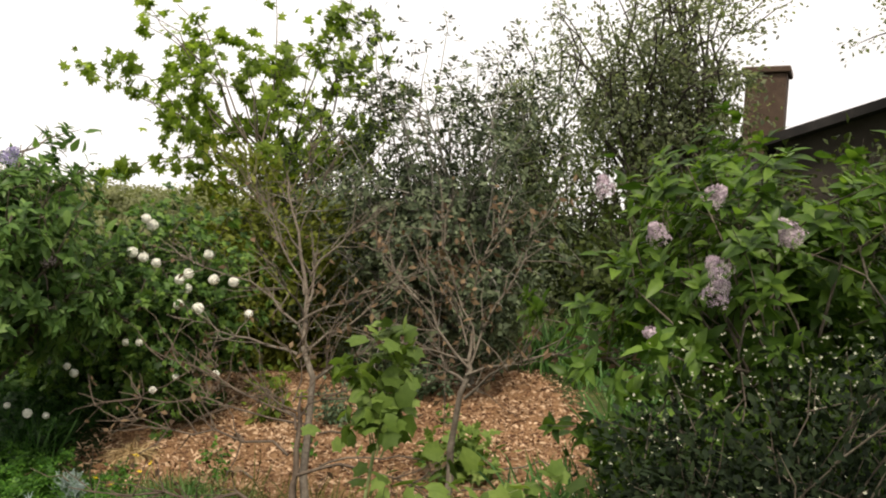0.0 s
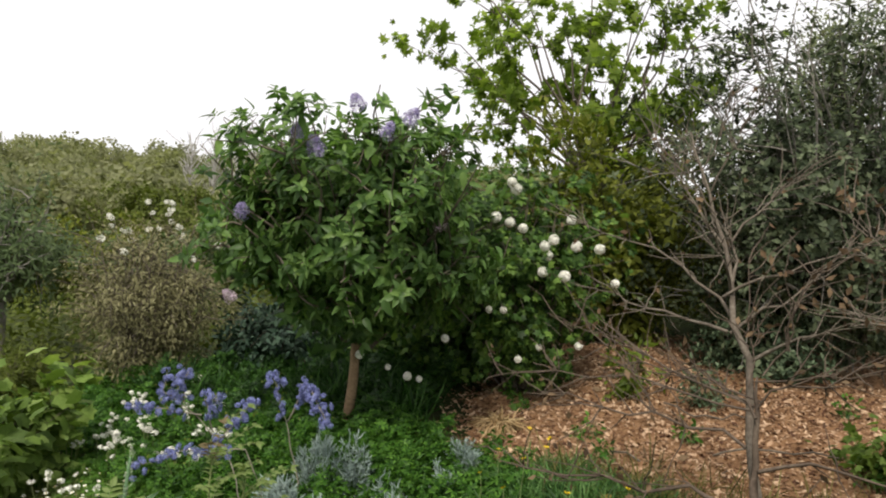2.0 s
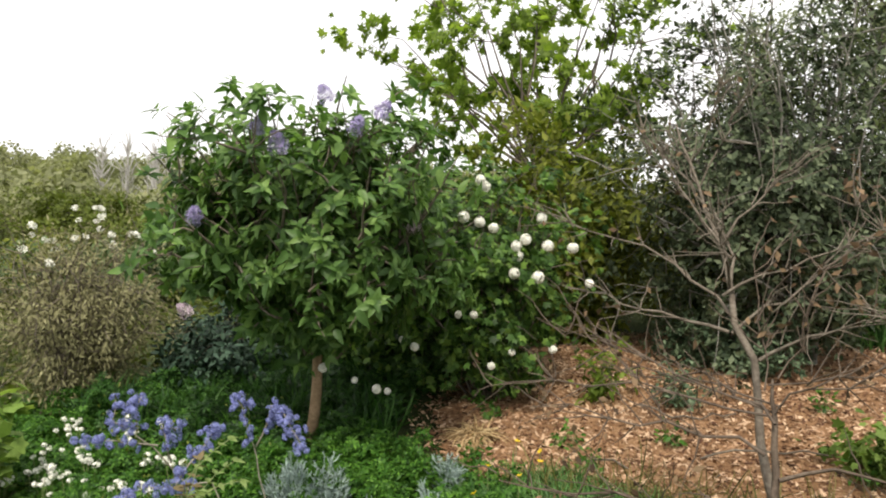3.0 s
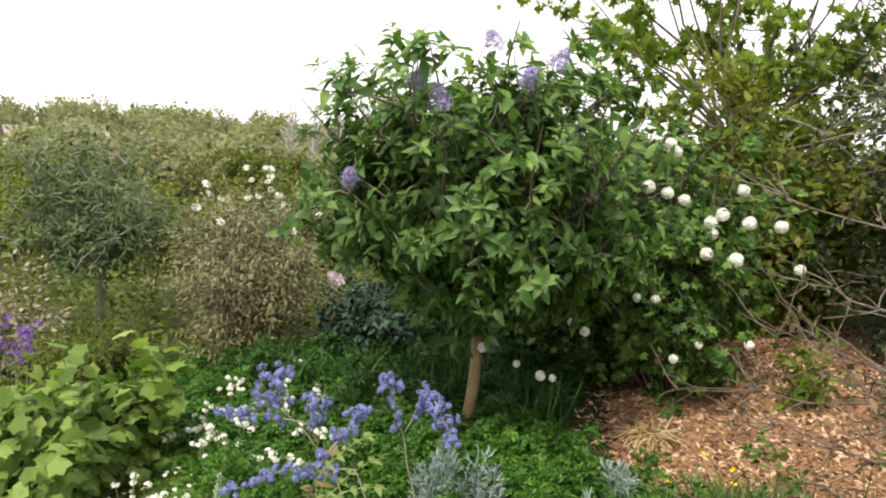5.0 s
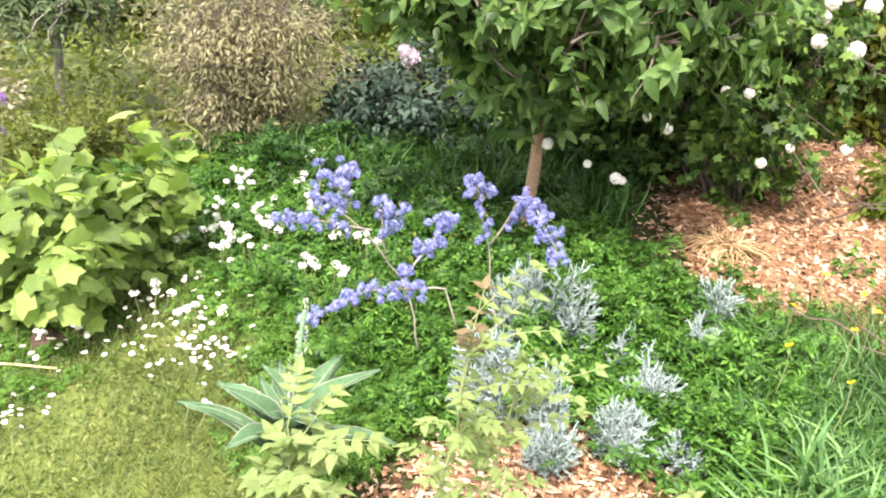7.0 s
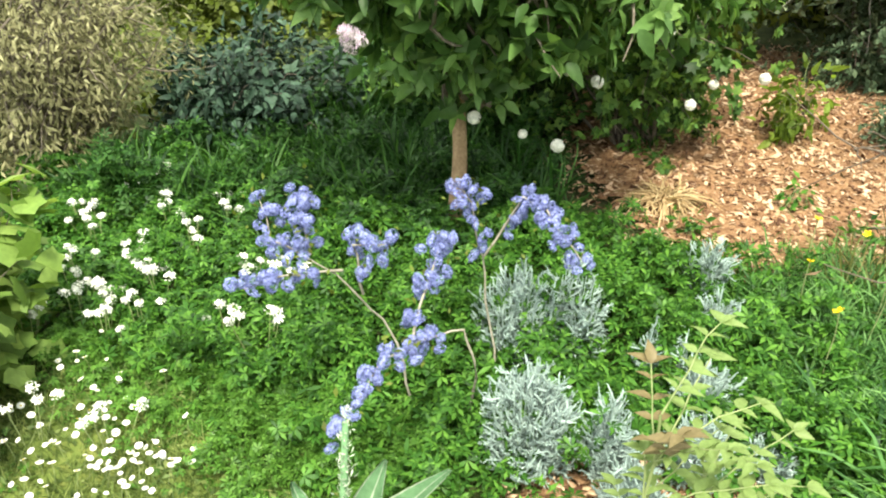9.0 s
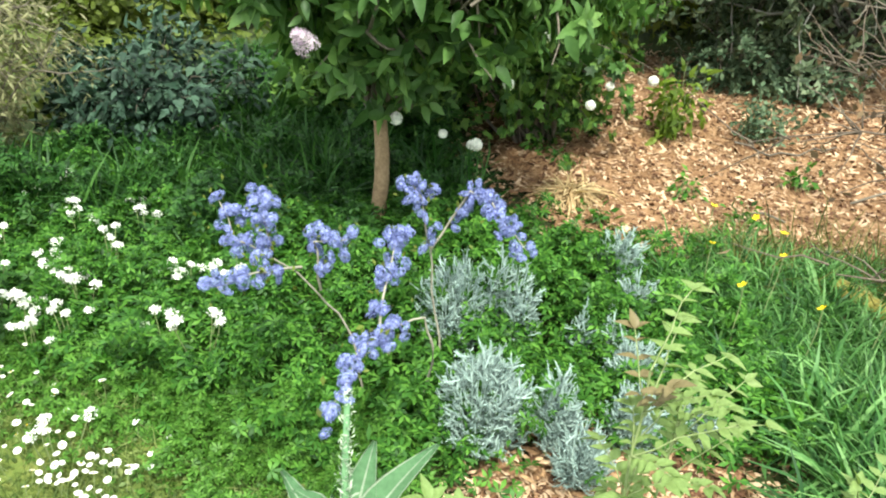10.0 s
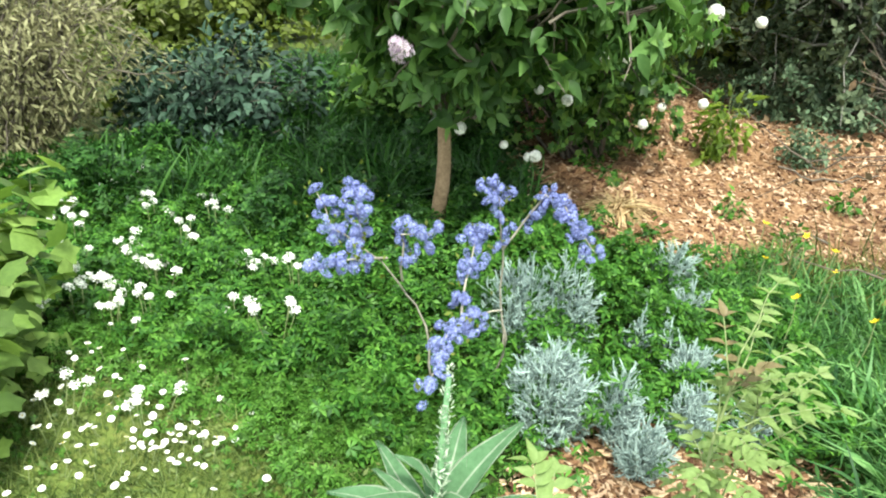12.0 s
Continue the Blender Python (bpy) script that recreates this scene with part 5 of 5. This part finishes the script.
PURPLES = [cluster_mesh("purple_head", 34, 0.028, 0.022, 175 + k, 4, 0.05) for k in range(3)]
stalk_flower("purple_honesty", "tall purple honesty in flower", "flower", "purple honesty", [(-6.41, 0.44), (-6.36, 0.55), (-6.37, 0.68), (-6.32, 0.78), (-6.5, 0.6), (-6.3, 0.4), (-6.6, 0.75), (-6.2, 0.62)],
             PURPLES, M_PURPLE, 176, 0.6, 1.1, 5, 0.07)


# ---- odd things lying about ----
def tuft():
    rng = np.random.default_rng(181)
    x, y = -3.73, 3.15
    n = 420
    P = np.column_stack([rng.normal(0, 0.03, n), rng.normal(0, 0.03, n), np.full(n, -0.01)])
    D = unit(rng.normal(size=(n, 3)) * np.array((1, 1, 0)) + np.array((0, 0, 0.45)))
    me = scatter("dry_tuft", curved_blade(1.5), P, D, np.array((0, 0, 1.0)) + rng.normal(0, 0.3, (n, 3)), rng.uniform(0.1, 0.24, n))
    ob = part("dry_grass_tuft", me, M_STRAW)
    ob.location = (x, y, g(x, y) + 0.05)
    tagged(ob, "flattened tuft of dry straw-coloured grass on the mulch", "grass")


tuft()


def rock(name, label, at, size, mat, seed):
    bm = bmesh.new()
    bmesh.ops.create_icosphere(bm, subdivisions=3, radius=1)
    for v in bm.verts:
        v.co *= 1 + 0.25 * noise.noise(v.co * 1.4 + Vector((seed, 0, 0))) + 0.06 * noise.noise(v.co * 5)
        v.co.x, v.co.y, v.co.z = v.co.x * size[0], v.co.y * size[1], v.co.z * size[2]
    ob = part(name, bm, mat)
    ob.location = (at[0], at[1], g(*at) + size[2] * 0.4)
    for p in ob.data.polygons:
        p.use_smooth = True
    return tagged(ob, label, name.replace("_", " "))


rock("stone", "rough grey stone at the edge of the lawn", (-4.6, 0.1), (0.09, 0.07, 0.05), M_STONE, 3)
rock("stone", "small grey stone beside a bigger one", (-4.4, 0.12), (0.06, 0.05, 0.04), M_STONE, 4)
rock("soil_mound", "small heap of dark soil under the currant bush", (-5.0, 0.66), (0.09, 0.07, 0.045), M_EARTH, 5)


def slab():
    bm = bmesh.new()
    bmesh.ops.create_cube(bm, size=1)
    bmesh.ops.scale(bm, vec=(0.2, 0.11, 0.025), verts=bm.verts)
    bmesh.ops.bevel(bm, geom=bm.edges[:], offset=0.005, segments=2, affect="EDGES")
    ob = part("slate_slab", bm, M_SLATE)
    ob.matrix_world = pose(-4.86, 0.6, g(-4.86, 0.6) + 0.012, 8, 3, 48)
    tagged(ob, "blue-grey slate slab lying among daisies", "slab")


slab()


def stick(name, label, category, a, b, r, mat, seed, sides=8, wob=0.03, lift=0.02):
    rng = np.random.default_rng(seed)
    a = np.array((a[0], a[1], g(*a) + lift))
    b = np.array((b[0], b[1], g(*b) + lift))
    p = wander((0, 0, 0), b - a, 9, rng, wob)
    ob = part(name, tubes(name, [(p, np.linspace(r, r * 0.7, 9))], sides), mat)
    ob.location = a
    return tagged(ob, label, category)


stick("mossy_log", "short mossy log lying at the edge of the mulch", "log", (-2.66, 2.66), (-2.36, 2.42), 0.05, M_MOSS, 191, 10, 0.02, 0.06)
stick("cane", "straw-coloured cane lying on the lawn", "cane", (-4.98, 0.42), (-4.75, 0.62), 0.005, M_STRAWSOLID, 192, 6, 0.01, 0.05)
stick("cane", "straw-coloured cane lying on the lawn", "cane", (-4.45, 0.05), (-4.6, 0.3), 0.005, M_STRAWSOLID, 193, 6, 0.01, 0.05)
for k, (a, b) in enumerate([((-3.0, 3.2), (-2.4, 3.3)), ((-2.9, 3.0), (-2.3, 2.8)), ((-2.6, 3.5), (-2.0, 3.75)), ((-2.2, 2.75), (-2.75, 2.85)), ((-3.1, 3.9), (-2.6, 4.1)), ((-1.7, 3.6), (-1.2, 3.9))]):
    stick("fallen_branch", "thin dead branch lying on the mulch", "branch", a, b, 0.006, M_TWIG, 200 + k, 6, 0.1, 0.06)


# ---- house and shed behind the garden ----
def box(name, lo, hi, mat, parent, bevel=0.0, label=""):
    bm = bmesh.new()
    bmesh.ops.create_cube(bm, size=1)
    lo, hi = Vector(lo), Vector(hi)
    bmesh.ops.scale(bm, vec=hi - lo, verts=bm.verts)
    if bevel:
        bmesh.ops.bevel(bm, geom=bm.edges[:], offset=bevel, segments=1, affect="EDGES")
    ob = part(name, bm, mat, parent, label)
    ob.location = (lo + hi) / 2
    return ob


def slope(name, a, b, c, d, thick, mat, parent):
    bm = bmesh.new()
    top = [bm.verts.new(p) for p in (a, b, c, d)]
    f = bm.faces.new(top)
    low = [bm.verts.new(Vector(p) - Vector((0, 0, thick))) for p in (a, b, c, d)]
    bm.faces.new(low[::-1])
    for k in range(4):
        bm.faces.new((top[k], low[k], low[(k + 1) % 4], top[(k + 1) % 4]))
    bmesh.ops.recalc_face_normals(bm, faces=bm.faces[:])
    return part(name, bm, mat, parent)


def house():
    z0 = g(3, 15) - 0.4
    root = thing("house", (3.0, 16.0, z0), "low house with dark tiled roof and brick chimney", "house")
    w, d, e, r = 4.0, 3.0, 3.45 - z0, 4.9 - z0
    wall = box("wall", (-w, -2.2, 0), (w, d, e), M_RENDER_SHADED, root)
    bm = bmesh.new()
    pts = [(-w, e), (w, e), (0, r - 0.12)]
    f1 = [bm.verts.new((x, -2.2, z)) for x, z in pts]
    f2 = [bm.verts.new((x, -1.9, z)) for x, z in pts]
    bm.faces.new(f1), bm.faces.new(f2[::-1])
    for k in range(3):
        bm.faces.new((f1[k], f2[k], f2[(k + 1) % 3], f1[(k + 1) % 3]))
    bmesh.ops.recalc_face_normals(bm, faces=bm.faces[:])
    part("gable", bm, M_RENDER_SHADED, root)
    roof = slope("roof", (-w - 0.35, -2.6, e - 0.1), (0, -2.6, r), (0, d + 0.3, r), (-w - 0.35, d + 0.3, e - 0.1), 0.16, M_ROOF, root)
    slope("roof", (0, -2.6, r), (w + 0.35, -2.6, e - 0.1), (w + 0.35, d + 0.3, e - 0.1), (0, d + 0.3, r), 0.16, M_ROOF, root)
    rng = np.random.default_rng(7)
    for k in range(14):
        y = -2.6 + k * 0.42
        box("ridge_tile", (-0.12, y, r - 0.03), (0.12, y + 0.4, r + 0.07), M_ROOF, roof, 0.03)
    for x in (-2.4, 1.2):
        win = box("window", (x, -2.26, 1.0), (x + 1.2, -2.18, 2.1), M_FRAME, root, 0.01)
        box("pane", (-0.54, -0.05, -0.49), (-0.02, -0.045, 0.49), M_GLASS, win)
        box("pane", (0.02, -0.05, -0.49), (0.54, -0.045, 0.49), M_GLASS, win)
    wing = box("wing_wall", (-6.6, -1.6, 0), (-w, 2.0, 2.2), M_RENDER_SHADED, root)
    slope("wing_roof", (-6.9, -1.9, 2.15), (-w, -1.9, 2.15), (-w, 0.2, 3.1), (-6.9, 0.2, 3.1), 0.14, M_ROOF, root)
    slope("wing_roof", (-6.9, 0.2, 3.1), (-w, 0.2, 3.1), (-w, 2.3, 2.15), (-6.9, 2.3, 2.15), 0.14, M_ROOF, root)
    stack = box("chimney", (-4.85, -1.0, 2.4), (-4.15, -0.4, 4.75 - z0), M_BRICK_BACKLIT, root, 0.02, "brown brick chimney")
    h = (4.75 - z0 - 2.4) / 2
    box("chimney_cap", (-0.41, -0.36, h), (0.41, 0.36, h + 0.12), M_BRICK_BACKLIT, stack, 0.02)


house()


def shed():
    z0 = g(-5.9, 7.0)
    root = thing("garden_shed", (-5.9, 7.0, z0), "small grey shed with a sloping felt roof", "shed")
    box("wall", (-0.75, -0.5, 0), (0.75, 0.6, 1.0), M_SHED, root)
    slope("roof", (-0.85, -0.65, 0.98), (0.85, -0.65, 1.5), (0.85, 0.75, 1.5), (-0.85, 0.75, 0.98), 0.05, M_SHED, root)
    bm = bmesh.new()
    f1 = [bm.verts.new(p) for p in ((-0.75, -0.5, 1.0), (0.75, -0.5, 1.0), (0.75, -0.5, 1.42))]
    f2 = [bm.verts.new(p) for p in ((-0.75, -0.4, 1.0), (0.75, -0.4, 1.0), (0.75, -0.4, 1.42))]
    bm.faces.new(f1), bm.faces.new(f2[::-1])
    for k in range(3):
        bm.faces.new((f1[k], f2[k], f2[(k + 1) % 3], f1[(k + 1) % 3]))
    part("gable", bm, M_SHED, root)


shed()


# ---- far woods ----
def far_woods():
    """Woodland over the valley and hill: crowns of many leaf clumps, too many and too far to count."""
    rng = np.random.default_rng(221)
    P, S, N = [], [], []
    for k in range(520):
        a = rng.uniform(radians(122), radians(205)) if k % 5 else rng.uniform(radians(95), radians(265))
        far = k % 2 == 0
        r = rng.uniform(150, 300) if far else 24 * (130 / 24) ** rng.random()
        x, y = -3 + r * math.cos(a), 2 + r * math.sin(a)
        if r < 40 and y > 25:
            continue
        hgt = rng.uniform(7, 11) if far else rng.uniform(1.6, 2.9) if r < 60 else rng.uniform(4, 6.5)
        z = g(x, y)
        # a crown of four or five rounded heads
        for _ in range(5):
            o = rng.normal(0, 0.24, 3) * hgt * np.array((1, 1, 0.6))
            n = 260 if r < 60 else 170 if r < 150 else 120
            q = in_crown(n, (x + o[0], y + o[1], z + hgt * 0.5 + o[2]), (hgt * 0.34,) * 3, rng, 0.15, -0.7)
            P.append(q)
            S.append(np.full(n, hgt * (0.085 if r < 60 else 0.1)) * rng.uniform(0.6, 1.3, n))
            N.append(unit(q - np.array((x, y, z + hgt * 0.4))) + rng.normal(0, 0.15, (n, 3)))
    P, S = np.vstack(P), np.hstack(S)
    n = len(P)
    tagged(part("far_woods", scatter("far_woods", FLAKEW, P, rng.normal(size=(n, 3)), np.vstack(N), S), M_FAR_HAZED), "woodland over the far side of the valley in haze-paled green", "woods", kind="stuff")


FLAKEW = (FLAKE[0] * np.array((1.4, 1, 1)), FLAKE[1])
far_woods()
for k, (x, y, h) in enumerate([(-66, 36, 9), (-67, 38, 10.5), (-69, 35, 9.5), (-64, 35, 8), (-70, 41, 10), (-70, 33, 9), (-66, 40, 8.5)]):
    rng = np.random.default_rng(240 + k)
    z = g(x, y)
    root = thing("bare_poplar", (x, y, z), "slender leafless poplar on the far hillside", "tree", "far poplars")
    line = wander((0, 0, 0), (0.4, 0.2, h), 8, rng, 0.01)
    part("trunk", tubes("trunk", [(line, np.linspace(0.14, 0.03, 8))], 6), M_POPLAR_HAZED, root)
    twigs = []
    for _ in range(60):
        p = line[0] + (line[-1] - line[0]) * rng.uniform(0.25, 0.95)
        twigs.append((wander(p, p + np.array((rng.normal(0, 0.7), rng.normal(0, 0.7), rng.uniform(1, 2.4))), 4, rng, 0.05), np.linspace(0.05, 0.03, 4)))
    tagged(part("twig_spray", tubes("twig_spray", twigs, 3), M_POPLAR_HAZED, root), kind="stuff")


def far_house():
    x, y = -95, 17
    z = g(x, y) + 2.0
    root = thing("far_house", (x, y, z - 4), "distant pale house among the trees", "house")
    box("wall", (-2, -5, 0), (2, 5, 6.4), M_FRAME, root)
    slope("roof", (-2.4, -5.3, 6.3), (-2.4, 5.3, 6.3), (0, 5.3, 8.0), (0, -5.3, 8.0), 0.2, M_ROOFPALE, root)
    slope("roof", (0, -5.3, 8.0), (0, 5.3, 8.0), (2.4, 5.3, 6.3), (2.4, -5.3, 6.3), 0.2, M_ROOFPALE, root)


far_house()


# ---- nearest chips, one by one ----
def single_chips():
    rng = np.random.default_rng(251)
    shapes = []
    for k in range(12):
        V = CHIP_V * np.array((rng.uniform(0.8, 1.5), rng.uniform(0.6, 1.5), rng.uniform(0.7, 1.4))) + rng.normal(0, 1, CHIP_V.shape) * np.array((0.07, 0.05, 0.012))
        me = mesh_of("wood_chip", V * 0.052, CHIP_F)
        me.materials.append(M_CHIPPIECE)
        shapes.append(me)
    for x, y in spots(CHIPS, 280, rng, 0.1):
        ob = part("wood_chip", shapes[rng.integers(12)], None, chip_patch)
        ob.matrix_basis = Matrix.Translation((x, y, g(x, y) + lumpy(x, y, 0.025, 1.6) + lumpy(x, y, 0.025, 4.0) + 0.034)) @ Euler((rng.normal(0, 0.3), rng.normal(0, 0.3), rng.uniform(0, 6.3))).to_matrix().to_4x4() @ Matrix.Scale(rng.uniform(0.4, 0.85), 4)


single_chips()
